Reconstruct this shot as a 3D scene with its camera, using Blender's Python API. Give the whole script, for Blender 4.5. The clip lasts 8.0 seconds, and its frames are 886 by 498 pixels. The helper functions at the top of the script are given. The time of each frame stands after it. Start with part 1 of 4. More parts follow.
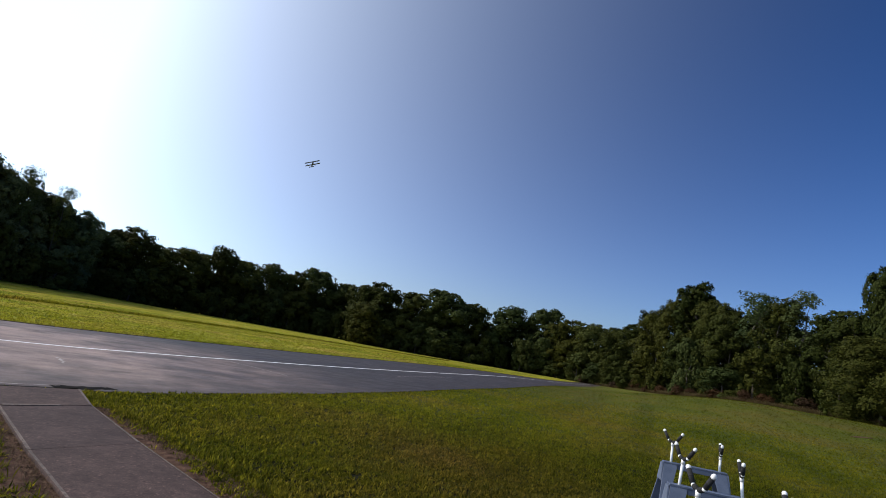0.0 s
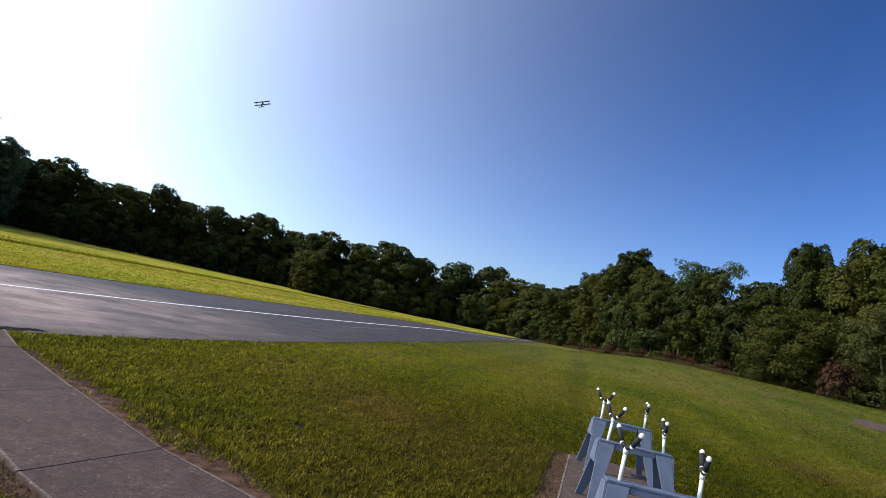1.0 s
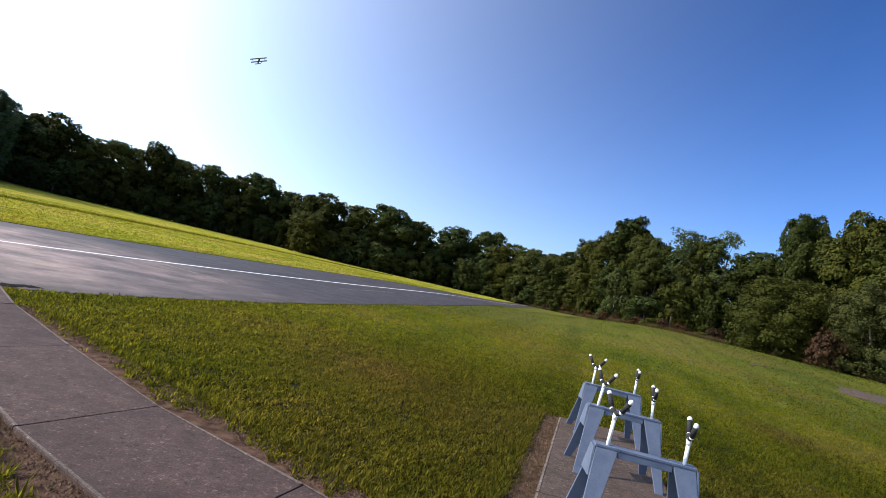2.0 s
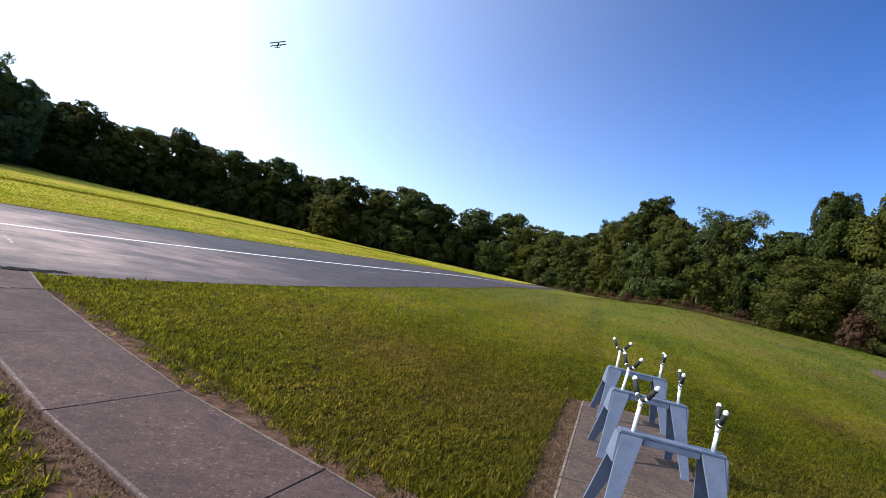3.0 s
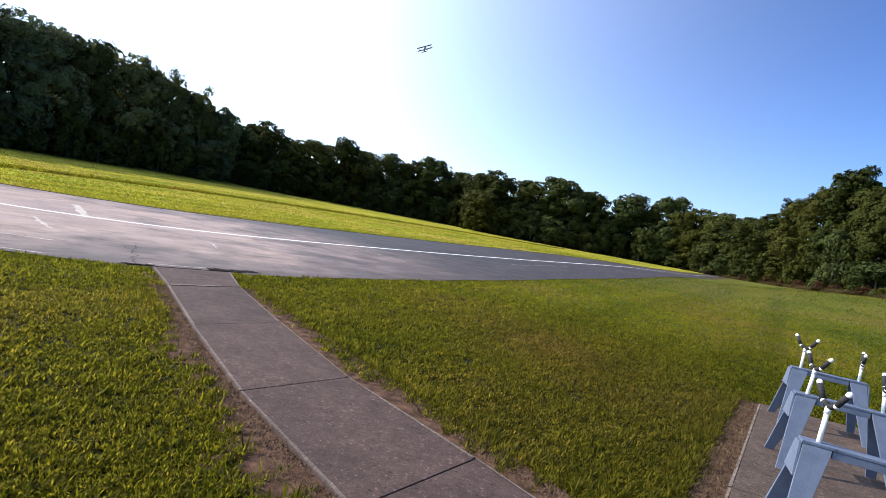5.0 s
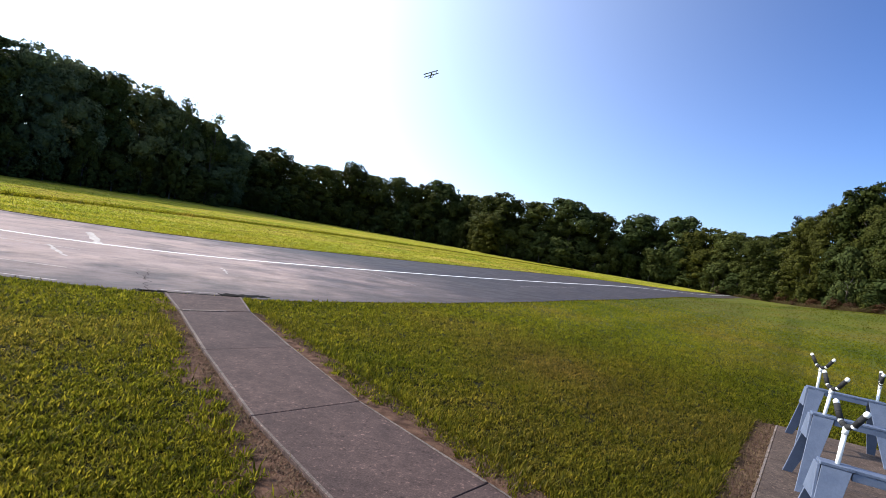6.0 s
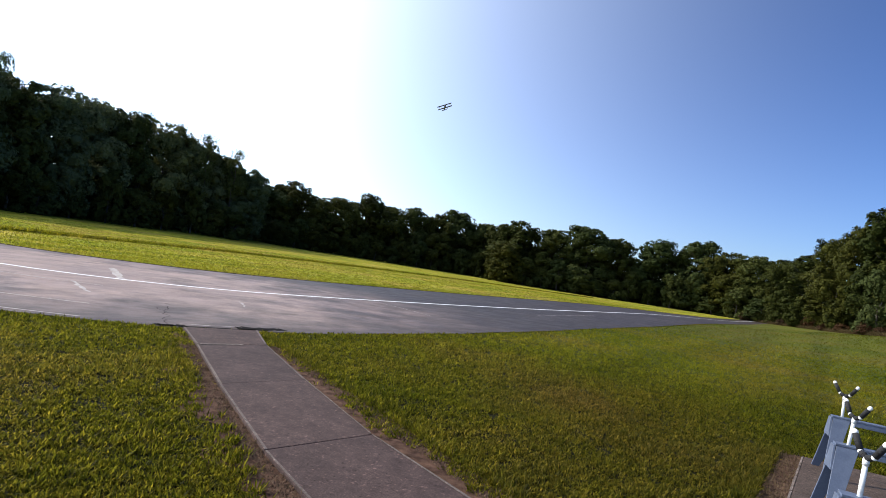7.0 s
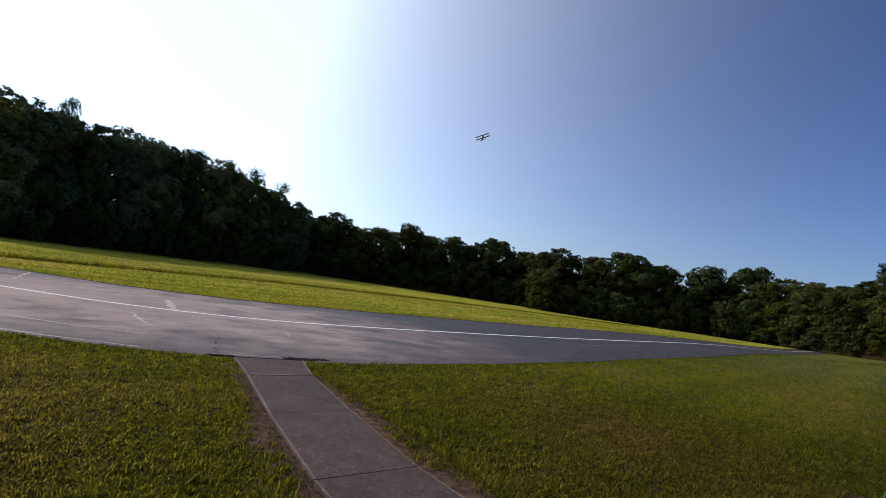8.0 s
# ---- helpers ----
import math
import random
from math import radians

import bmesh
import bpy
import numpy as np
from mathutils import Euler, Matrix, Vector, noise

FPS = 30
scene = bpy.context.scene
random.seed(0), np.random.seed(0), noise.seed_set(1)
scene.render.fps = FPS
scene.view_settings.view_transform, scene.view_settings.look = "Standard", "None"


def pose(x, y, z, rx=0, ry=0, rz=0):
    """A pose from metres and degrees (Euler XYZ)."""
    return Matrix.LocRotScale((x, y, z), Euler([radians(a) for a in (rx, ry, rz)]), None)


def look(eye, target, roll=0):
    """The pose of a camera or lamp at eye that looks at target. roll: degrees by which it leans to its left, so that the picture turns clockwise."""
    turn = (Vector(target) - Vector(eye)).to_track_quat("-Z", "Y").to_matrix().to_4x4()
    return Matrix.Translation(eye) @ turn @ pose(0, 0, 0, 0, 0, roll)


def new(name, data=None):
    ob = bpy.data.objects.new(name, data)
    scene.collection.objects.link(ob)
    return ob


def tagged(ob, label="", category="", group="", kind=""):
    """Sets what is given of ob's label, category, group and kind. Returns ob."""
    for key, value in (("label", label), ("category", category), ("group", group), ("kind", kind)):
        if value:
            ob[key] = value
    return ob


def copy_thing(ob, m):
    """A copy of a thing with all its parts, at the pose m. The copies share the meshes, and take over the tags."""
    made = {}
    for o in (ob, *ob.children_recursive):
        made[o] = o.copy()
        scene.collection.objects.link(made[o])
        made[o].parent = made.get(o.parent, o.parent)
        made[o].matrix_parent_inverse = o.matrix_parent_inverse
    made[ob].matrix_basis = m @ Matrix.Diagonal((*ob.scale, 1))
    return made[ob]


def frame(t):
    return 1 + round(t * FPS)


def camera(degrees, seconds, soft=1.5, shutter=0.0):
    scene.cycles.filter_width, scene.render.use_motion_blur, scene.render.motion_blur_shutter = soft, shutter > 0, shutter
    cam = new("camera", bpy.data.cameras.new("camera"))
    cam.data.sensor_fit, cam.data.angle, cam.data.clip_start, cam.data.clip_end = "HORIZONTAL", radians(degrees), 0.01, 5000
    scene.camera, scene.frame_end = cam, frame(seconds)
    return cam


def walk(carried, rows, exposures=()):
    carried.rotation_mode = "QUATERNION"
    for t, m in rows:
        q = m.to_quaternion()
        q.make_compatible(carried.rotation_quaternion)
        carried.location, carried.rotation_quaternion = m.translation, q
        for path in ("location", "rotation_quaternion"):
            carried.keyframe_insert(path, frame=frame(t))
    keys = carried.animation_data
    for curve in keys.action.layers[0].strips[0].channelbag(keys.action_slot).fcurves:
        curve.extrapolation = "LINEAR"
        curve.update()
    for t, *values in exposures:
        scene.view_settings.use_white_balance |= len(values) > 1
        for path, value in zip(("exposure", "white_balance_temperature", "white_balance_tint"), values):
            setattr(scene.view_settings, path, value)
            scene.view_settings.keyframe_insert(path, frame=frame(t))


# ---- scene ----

# ---------------------------------------------------------------- camera
cam = camera(79.65, 8.0, soft=0.75)
PATH = [
    (0.0, pose(-0.030, -0.043, 1.647, 90 + 10.86, -9.94, -7.21)),
    (0.5, pose(-0.046, 0.000, 1.681, 90 + 9.14, -10.90, -11.63)),
    (1.0, pose(-0.080, -0.025, 1.689, 90 + 7.03, -12.32, -13.13)),
    (1.5, pose(-0.070, -0.026, 1.699, 90 + 5.08, -13.02, -13.93)),
    (3.0, pose(-0.037, 0.086, 1.722, 90 + 0.78, -13.00, -11.13)),
    (3.5, pose(-0.005, 0.072, 1.737, 90 - 0.10, -11.51, -8.04)),
    (4.0, pose(0.037, 0.074, 1.747, 90 - 2.54, -11.91, -2.33)),
    (4.5, pose(0.074, 0.030, 1.753, 90 - 3.21, -11.21, 2.39)),
    (5.0, pose(0.023, 0.052, 1.761, 90 - 3.44, -10.60, 5.29)),
    (6.5, pose(0.020, -0.009, 1.763, 90 + 0.30, -9.54, 6.69)),
    (7.0, pose(0.090, -0.042, 1.796, 90 + 1.71, -8.89, 8.03)),
    (7.5, pose(0.114, -0.111, 1.795, 90 + 4.17, -8.25, 9.37)),
    (8.0, pose(0.074, -0.167, 1.832, 90 + 4.13, -8.51, 12.33)),
]
EXPOSURES = [(0.0, -0.42), (0.5, -0.22), (1.0, 0.08), (1.5, 0.28), (3.0, 0.6), (3.5, 0.7), (5.0, 0.6), (6.5, 0.45), (7.0, 0.2), (7.5, 0.0), (8.0, -0.52)]
walk(cam, PATH, EXPOSURES)

# ---------------------------------------------------------------- light
SUN_AZ, SUN_EL = -83.0, 33.0
world = bpy.data.worlds.new("sky")
scene.world = world
world.use_nodes = True
wn = world.node_tree.nodes
sky = wn.new("ShaderNodeTexSky")
sky.sky_type, sky.sun_disc = "NISHITA", False
sky.sun_elevation, sky.sun_rotation = radians(SUN_EL), radians(SUN_AZ)
sky.air_density, sky.dust_density, sky.ozone_density = 1.0, 1.0, 3.0
sun_way = Vector((math.sin(radians(SUN_AZ)) * math.cos(radians(SUN_EL)), math.cos(radians(SUN_AZ)) * math.cos(radians(SUN_EL)), math.sin(radians(SUN_EL))))


def sky_sum(op, a, c=None):
    n = wn.new("ShaderNodeMath")
    n.operation = op
    for sock, value in zip(n.inputs, (a, c)):
        if isinstance(value, (int, float)):
            sock.default_value = value
        elif value is not None:
            world.node_tree.links.new(value, sock)
    return n.outputs[0]


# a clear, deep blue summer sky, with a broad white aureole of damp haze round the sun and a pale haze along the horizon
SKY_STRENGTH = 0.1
wn["Background"].inputs["Strength"].default_value = SKY_STRENGTH
vivid, tint = wn.new("ShaderNodeGamma"), wn.new("ShaderNodeMix")
vivid.inputs["Gamma"].default_value = 1.4
world.node_tree.links.new(sky.outputs[0], vivid.inputs["Color"])
tint.data_type, tint.blend_type = "RGBA", "MULTIPLY"
tint.inputs[0].default_value, tint.inputs[7].default_value = 1.0, (0.36, 0.55, 0.76, 1)
world.node_tree.links.new(vivid.outputs[0], tint.inputs[6])
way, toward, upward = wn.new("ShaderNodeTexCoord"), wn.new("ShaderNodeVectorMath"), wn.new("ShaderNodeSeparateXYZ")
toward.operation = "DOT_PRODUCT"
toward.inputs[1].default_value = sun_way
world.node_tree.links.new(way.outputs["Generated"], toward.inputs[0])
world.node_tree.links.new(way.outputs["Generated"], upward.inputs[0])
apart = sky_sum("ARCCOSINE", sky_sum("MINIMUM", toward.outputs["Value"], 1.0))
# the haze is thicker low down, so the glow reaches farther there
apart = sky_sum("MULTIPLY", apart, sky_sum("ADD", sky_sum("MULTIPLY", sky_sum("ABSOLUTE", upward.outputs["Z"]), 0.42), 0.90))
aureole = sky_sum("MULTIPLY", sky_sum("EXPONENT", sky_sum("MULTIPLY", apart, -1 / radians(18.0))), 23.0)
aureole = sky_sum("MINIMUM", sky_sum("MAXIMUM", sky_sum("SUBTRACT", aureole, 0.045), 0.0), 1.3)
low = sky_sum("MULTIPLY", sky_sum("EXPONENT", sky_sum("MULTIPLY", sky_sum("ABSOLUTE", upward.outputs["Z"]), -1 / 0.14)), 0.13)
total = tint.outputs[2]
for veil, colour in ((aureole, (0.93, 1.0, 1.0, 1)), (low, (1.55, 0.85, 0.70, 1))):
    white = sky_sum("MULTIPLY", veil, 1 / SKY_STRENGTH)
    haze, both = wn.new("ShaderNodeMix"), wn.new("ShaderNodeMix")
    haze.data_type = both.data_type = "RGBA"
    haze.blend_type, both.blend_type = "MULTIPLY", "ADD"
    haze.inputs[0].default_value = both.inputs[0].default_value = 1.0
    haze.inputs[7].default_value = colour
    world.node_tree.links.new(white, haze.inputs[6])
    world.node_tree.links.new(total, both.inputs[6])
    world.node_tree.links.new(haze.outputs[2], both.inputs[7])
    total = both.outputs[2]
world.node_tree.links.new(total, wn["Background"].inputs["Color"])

sun = new("sun", bpy.data.lights.new("sun", "SUN"))
sun.data.energy, sun.data.angle, sun.data.color = 5.0, radians(0.53), (1.0, 0.88, 0.72)
sun.matrix_world = look(sun_way * 50, (0, 0, 0))


# ---------------------------------------------------------------- materials
def material(name):
    m = bpy.data.materials.new(name)
    m.use_nodes = True
    return m, m.node_tree.nodes, m.node_tree.links, m.node_tree.nodes["Principled BSDF"]


def noise_node(nodes, links, scale, detail=4.0, rough=0.55, coord="Object", stretch=None, turn=0.0):
    tc = nodes.new("ShaderNodeTexCoord")
    n = nodes.new("ShaderNodeTexNoise")
    n.inputs["Scale"].default_value, n.inputs["Detail"].default_value, n.inputs["Roughness"].default_value = scale, detail, rough
    if stretch:
        mp = nodes.new("ShaderNodeMapping")
        mp.vector_type = "TEXTURE"
        mp.inputs["Scale"].default_value = tuple(1 / k for k in stretch)
        mp.inputs["Rotation"].default_value = (0, 0, radians(turn))
        links.new(tc.outputs[coord], mp.inputs["Vector"])
        links.new(mp.outputs[0], n.inputs["Vector"])
    else:
        links.new(tc.outputs[coord], n.inputs["Vector"])
    return n.outputs["Fac"]


def ramp(nodes, links, fac, stops):
    r = nodes.new("ShaderNodeValToRGB")
    els = r.color_ramp.elements
    while len(els) < len(stops):
        els.new(0.5)
    for e, (p, c) in zip(els, stops):
        e.position, e.color = p, (*c, 1)
    links.new(fac, r.inputs[0])
    return r.outputs[0]


def mix(nodes, links, a, b, fac, mode="MIX"):
    n = nodes.new("ShaderNodeMix")
    n.data_type, n.blend_type = "RGBA", mode
    for value, key in ((fac, "Factor"), (a, "A"), (b, "B")):
        if key == "Factor":
            sock = n.inputs[0]
        else:
            sock = n.inputs[6] if key == "A" else n.inputs[7]
        if isinstance(value, (int, float)):
            sock.default_value = value
        elif isinstance(value, tuple):
            sock.default_value = (*value, 1)
        else:
            links.new(value, sock)
    return n.outputs[2]


def bump(nodes, links, bsdf, height, strength, distance):
    b = nodes.new("ShaderNodeBump")
    b.inputs["Strength"].default_value, b.inputs["Distance"].default_value = strength, distance
    links.new(height, b.inputs["Height"])
    links.new(b.outputs[0], bsdf.inputs["Normal"])


RUNWAY_TURN = 61.5


def turf_colour(nodes, links):
    """Lawn colour in the world's metres: broad dry and lush patches, mowing bands along the runway, fine mottling."""
    broad = noise_node(nodes, links, 0.16, 3.0)
    col = ramp(nodes, links, broad, [(0.30, (0.0738, 0.0902, 0.00738)), (0.48, (0.1066, 0.1099, 0.00984)), (0.66, (0.1312, 0.1099, 0.02132))])
    # thin, browned stretches of the lawn
    for bx, by, turn, a, c in ((2.0, 8.6, 68, 5.2, 2.6), (10.8, 9.8, 60, 2.8, 1.2)):
        place = nodes.new("ShaderNodeMapping")
        place.vector_type = "TEXTURE"
        place.inputs["Location"].default_value, place.inputs["Rotation"].default_value, place.inputs["Scale"].default_value = (bx, by, 0), (0, 0, radians(turn)), (a, c, 4.0)
        links.new(nodes.new("ShaderNodeTexCoord").outputs["Object"], place.inputs["Vector"])
        ball = nodes.new("ShaderNodeTexGradient")
        ball.gradient_type = "SPHERICAL"
        links.new(place.outputs[0], ball.inputs["Vector"])
        rough = nodes.new("ShaderNodeMath")
        rough.operation = "MULTIPLY"
        links.new(ball.outputs["Fac"], rough.inputs[0])
        links.new(noise_node(nodes, links, 1.6, 5.0, 0.7), rough.inputs[1])
        col = mix(nodes, links, col, ramp(nodes, links, rough.outputs[0], [(0.08, (1, 1, 1)), (0.42, (0.96, 0.86, 1.1))]), 1.0, "MULTIPLY")
    bands = noise_node(nodes, links, 1.0, 2.0, 0.5, stretch=(0.012, 0.55, 1), turn=RUNWAY_TURN)
    col = mix(nodes, links, col, ramp(nodes, links, bands, [(0.38, (0.62, 0.68, 0.55)), (0.60, (1.12, 1.08, 1.0))]), 0.6, "MULTIPLY")
    fine = noise_node(nodes, links, 3.5, 6.0, 0.7)
    return mix(nodes, links, col, ramp(nodes, links, fine, [(0.33, (0.55, 0.62, 0.5)), (0.62, (1.2, 1.15, 1.05))]), 0.75, "MULTIPLY")


def turf_material():
    m, n, l, b = material("mown_turf")
    # worn is a tone: blade shade painted round the walkway, lighter farther out
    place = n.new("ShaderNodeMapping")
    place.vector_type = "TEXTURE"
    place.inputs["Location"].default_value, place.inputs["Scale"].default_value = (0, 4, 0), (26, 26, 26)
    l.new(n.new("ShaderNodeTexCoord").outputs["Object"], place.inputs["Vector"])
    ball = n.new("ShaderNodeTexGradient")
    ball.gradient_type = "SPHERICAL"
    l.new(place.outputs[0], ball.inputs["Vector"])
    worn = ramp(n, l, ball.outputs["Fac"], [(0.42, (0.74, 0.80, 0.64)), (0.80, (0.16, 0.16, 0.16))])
    # yellow-green grass beyond the runway, the backlit glow painted into its colour
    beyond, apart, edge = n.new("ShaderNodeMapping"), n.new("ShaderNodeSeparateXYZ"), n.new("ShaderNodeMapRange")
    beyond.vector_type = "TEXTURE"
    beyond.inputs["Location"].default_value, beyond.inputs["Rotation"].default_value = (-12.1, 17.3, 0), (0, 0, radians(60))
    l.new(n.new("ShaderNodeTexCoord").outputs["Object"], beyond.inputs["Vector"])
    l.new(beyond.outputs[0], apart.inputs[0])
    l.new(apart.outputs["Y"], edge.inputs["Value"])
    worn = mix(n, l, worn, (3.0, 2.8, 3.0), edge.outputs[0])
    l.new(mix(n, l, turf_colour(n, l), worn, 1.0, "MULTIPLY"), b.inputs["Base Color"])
    b.inputs["Roughness"].default_value = 0.95
    b.inputs["Specular IOR Level"].default_value = 0.15
    bump(n, l, b, noise_node(n, l, 14.0, 8.0, 0.75), 0.9, 0.06)
    return m


def blade_material(name, tint, trans=0.45, spread=0.85):
    m, n, l, b = material(name)
    geo = n.new("ShaderNodeNewGeometry")
    col = turf_colour(n, l)
    var = ramp(n, l, geo.outputs["Random Per Island"], [(0.0, (0.20, 0.30, 0.22)), (0.5, (0.84, 0.94, 0.80)), (0.92, (1.40, 1.42, 1.25)), (1.0, (1.75, 1.62, 1.6))])
    col = mix(n, l, col, var, spread, "MULTIPLY")
    col = mix(n, l, col, tint, 1.0, "MULTIPLY")
    l.new(col, b.inputs["Base Color"])
    b.inputs["Roughness"].default_value = 0.5
    b.inputs["Specular IOR Level"].default_value = 0.10
    t = n.new("ShaderNodeBsdfTranslucent")
    l.new(col, t.inputs["Color"])
    s = n.new("ShaderNodeMixShader")
    s.inputs[0].default_value = trans
    l.new(b.outputs[0], s.inputs[1])
    l.new(t.outputs[0], s.inputs[2])
    l.new(s.outputs[0], n["Material Output"].inputs["Surface"])
    return m


def leaf_material(name, dark, light, trans=0.35):
    m, n, l, b = material(name)
    geo, info = n.new("ShaderNodeNewGeometry"), n.new("ShaderNodeObjectInfo")
    dark, light = tuple(0.7 * a + 0.3 * c for a, c in zip(dark, light)), tuple(0.2 * a + 0.8 * c for a, c in zip(dark, light))
    col = ramp(n, l, geo.outputs["Random Per Island"], [(0.0, dark), (1.0, light)])
    col = mix(n, l, col, ramp(n, l, info.outputs["Random"], [(0.0, (0.66, 0.80, 0.78)), (0.5, (0.95, 1.0, 0.95)), (1.0, (1.18, 1.12, 0.85))]), 1.0, "MULTIPLY")
    l.new(col, b.inputs["Base Color"])
    b.inputs["Roughness"].default_value = 0.75
    b.inputs["Specular IOR Level"].default_value = 0.10
    t = n.new("ShaderNodeBsdfTranslucent")
    l.new(col, t.inputs["Color"])
    s = n.new("ShaderNodeMixShader")
    s.inputs[0].default_value = trans
    l.new(b.outputs[0], s.inputs[1])
    l.new(t.outputs[0], s.inputs[2])
    l.new(s.outputs[0], n["Material Output"].inputs["Surface"])
    return m


def plain_material(name, a, c, scale, rough=0.8, metal=0.0, relief=0.3, depth=0.004, spec=0.5):
    m, n, l, b = material(name)
    col = mix(n, l, ramp(n, l, noise_node(n, l, scale, 5.0), [(0.3, a), (0.7, c)]), ramp(n, l, noise_node(n, l, scale * 9, 6.0, 0.7), [(0.3, (0.75, 0.75, 0.75)), (0.7, (1.2, 1.2, 1.2))]), 0.6, "MULTIPLY")
    l.new(col, b.inputs["Base Color"])
    b.inputs["Roughness"].default_value, b.inputs["Metallic"].default_value, b.inputs["Specular IOR Level"].default_value = rough, metal, spec
    bump(n, l, b, noise_node(n, l, scale * 14, 6.0, 0.7), relief, depth)
    return m


def asphalt_material():
    m, n, l, b = material("worn_asphalt")
    streak = noise_node(n, l, 1.0, 8.0, 0.72, stretch=(0.6, 1.0, 1), turn=RUNWAY_TURN)
    flake = noise_node(n, l, 1.0, 9.0, 0.78, stretch=(0.8, 2.0, 1), turn=RUNWAY_TURN - 22)
    broad = noise_node(n, l, 0.30, 4.0, 0.6)
    fine = noise_node(n, l, 60.0, 4.0, 0.7)
    col = ramp(n, l, streak, [(0.32, (0.037, 0.0304, 0.0290)), (0.68, (0.053, 0.0436, 0.0412))])
    col = mix(n, l, col, ramp(n, l, broad, [(0.35, (0.82, 0.82, 0.86)), (0.65, (1.2, 1.17, 1.12))]), 1.0, "MULTIPLY")
    # the binder has worn off round the end of the walkway: paler, flaked, slightly pink, with sun glare painted in
    place = n.new("ShaderNodeMapping")
    place.vector_type = "TEXTURE"
    place.inputs["Location"].default_value, place.inputs["Rotation"].default_value, place.inputs["Scale"].default_value = (-13.5, 12.5, 0), (0, 0, radians(30)), (17, 11, 8)
    l.new(n.new("ShaderNodeTexCoord").outputs["Object"], place.inputs["Vector"])
    ball = n.new("ShaderNodeTexGradient")
    ball.gradient_type = "SPHERICAL"
    l.new(place.outputs[0], ball.inputs["Vector"])
    worn = n.new("ShaderNodeMath")
    worn.operation = "MULTIPLY"
    l.new(ball.outputs["Fac"], worn.inputs[0])
    patchy = n.new("ShaderNodeMapRange")
    patchy.inputs["From Min"].default_value, patchy.inputs["From Max"].default_value = 0.36, 0.64
    patchy.inputs["To Min"].default_value, patchy.inputs["To Max"].default_value = 0.34, 0.80
    l.new(noise_node(n, l, 0.55, 5.0, 0.62), patchy.inputs["Value"])
    l.new(patchy.outputs[0], worn.inputs[1])
    col = mix(n, l, col, ramp(n, l, worn.outputs[0], [(0.03, (1, 1, 1)), (0.18, (2.1, 1.95, 1.85)), (0.36, (5.6, 5.05, 4.65))]), 1.0, "MULTIPLY")
    col = mix(n, l, col, ramp(n, l, flake, [(0.32, (0.72, 0.72, 0.74)), (0.52, (1.0, 1.0, 1.0)), (0.64, (1.35, 1.30, 1.26))]), 0.40, "MULTIPLY")
    col = mix(n, l, col, ramp(n, l, fine, [(0.3, (0.7, 0.7, 0.7)), (0.75, (1.5, 1.5, 1.5))]), 0.6, "MULTIPLY")
    l.new(col, b.inputs["Base Color"])
    r = n.new("ShaderNodeMapRange")
    l.new(flake, r.inputs["Value"])
    r.inputs["From Min"].default_value, r.inputs["From Max"].default_value = 0.3, 0.7
    r.inputs["To Min"].default_value, r.inputs["To Max"].default_value = 0.62, 0.45
    l.new(r.outputs[0], b.inputs["Roughness"])
    b.inputs["Specular IOR Level"].default_value = 0.07
    bump(n, l, b, fine, 0.35, 0.004)
    return m


def concrete_material(name, a, c):
    m, n, l, b = material(name)
    info = n.new("ShaderNodeObjectInfo")
    stain = noise_node(n, l, 1.3, 6.0, 0.65)
    speck = noise_node(n, l, 75.0, 2.0, 0.5)
    grime = noise_node(n, l, 9.0, 6.0, 0.75)
    col = ramp(n, l, stain, [(0.28, a), (0.72, c)])
    col = mix(n, l, col, ramp(n, l, grime, [(0.32, (0.60, 0.59, 0.59)), (0.62, (1.18, 1.17, 1.16))]), 0.8, "MULTIPLY")
    col = mix(n, l, col, ramp(n, l, speck, [(0.28, (0.6, 0.6, 0.6)), (0.5, (1, 1, 1)), (0.72, (1.9, 1.85, 1.8))]), 0.6, "MULTIPLY")
    grit = noise_node(n, l, 26.0, 3.0, 0.6)
    col = mix(n, l, col, ramp(n, l, grit, [(0.30, (0.35, 0.35, 0.35)), (0.40, (1, 1, 1)), (0.60, (1, 1, 1)), (0.68, (2.2, 2.1, 2.05))]), 0.9, "MULTIPLY")
    col = mix(n, l, col, ramp(n, l, info.outputs["Random"], [(0.0, (0.88, 0.88, 0.9)), (1.0, (1.1, 1.08, 1.05))]), 1.0, "MULTIPLY")
    l.new(col, b.inputs["Base Color"])
    b.inputs["Roughness"].default_value = 0.9
    b.inputs["Specular IOR Level"].default_value = 0.2
    bump(n, l, b, speck, 0.4, 0.003)
    return m


TURF = turf_material()
BLADE = blade_material("lawn_blade", (1.58, 1.33, 1.55), 0.74, 1.0)
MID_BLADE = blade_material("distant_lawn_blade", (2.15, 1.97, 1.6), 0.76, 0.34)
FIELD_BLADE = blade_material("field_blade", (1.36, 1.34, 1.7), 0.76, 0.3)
# tint raised so the far field glows as if backlit
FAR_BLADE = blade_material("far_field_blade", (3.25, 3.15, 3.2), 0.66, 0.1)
TALL_BLADE = blade_material("tall_grass_blade", (1.7, 1.5, 1.1), 0.65)
DRY_BLADE = leaf_material("dry_grass_blade", (0.060, 0.040, 0.019), (0.18, 0.118, 0.055), 0.35)
ASPHALT = asphalt_material()
CONCRETE = concrete_material("weathered_concrete", (0.042, 0.0280, 0.0262), (0.072, 0.0480, 0.0440))
PAD_CONCRETE = concrete_material("brown_concrete", (0.050, 0.036, 0.030), (0.082, 0.061, 0.050))
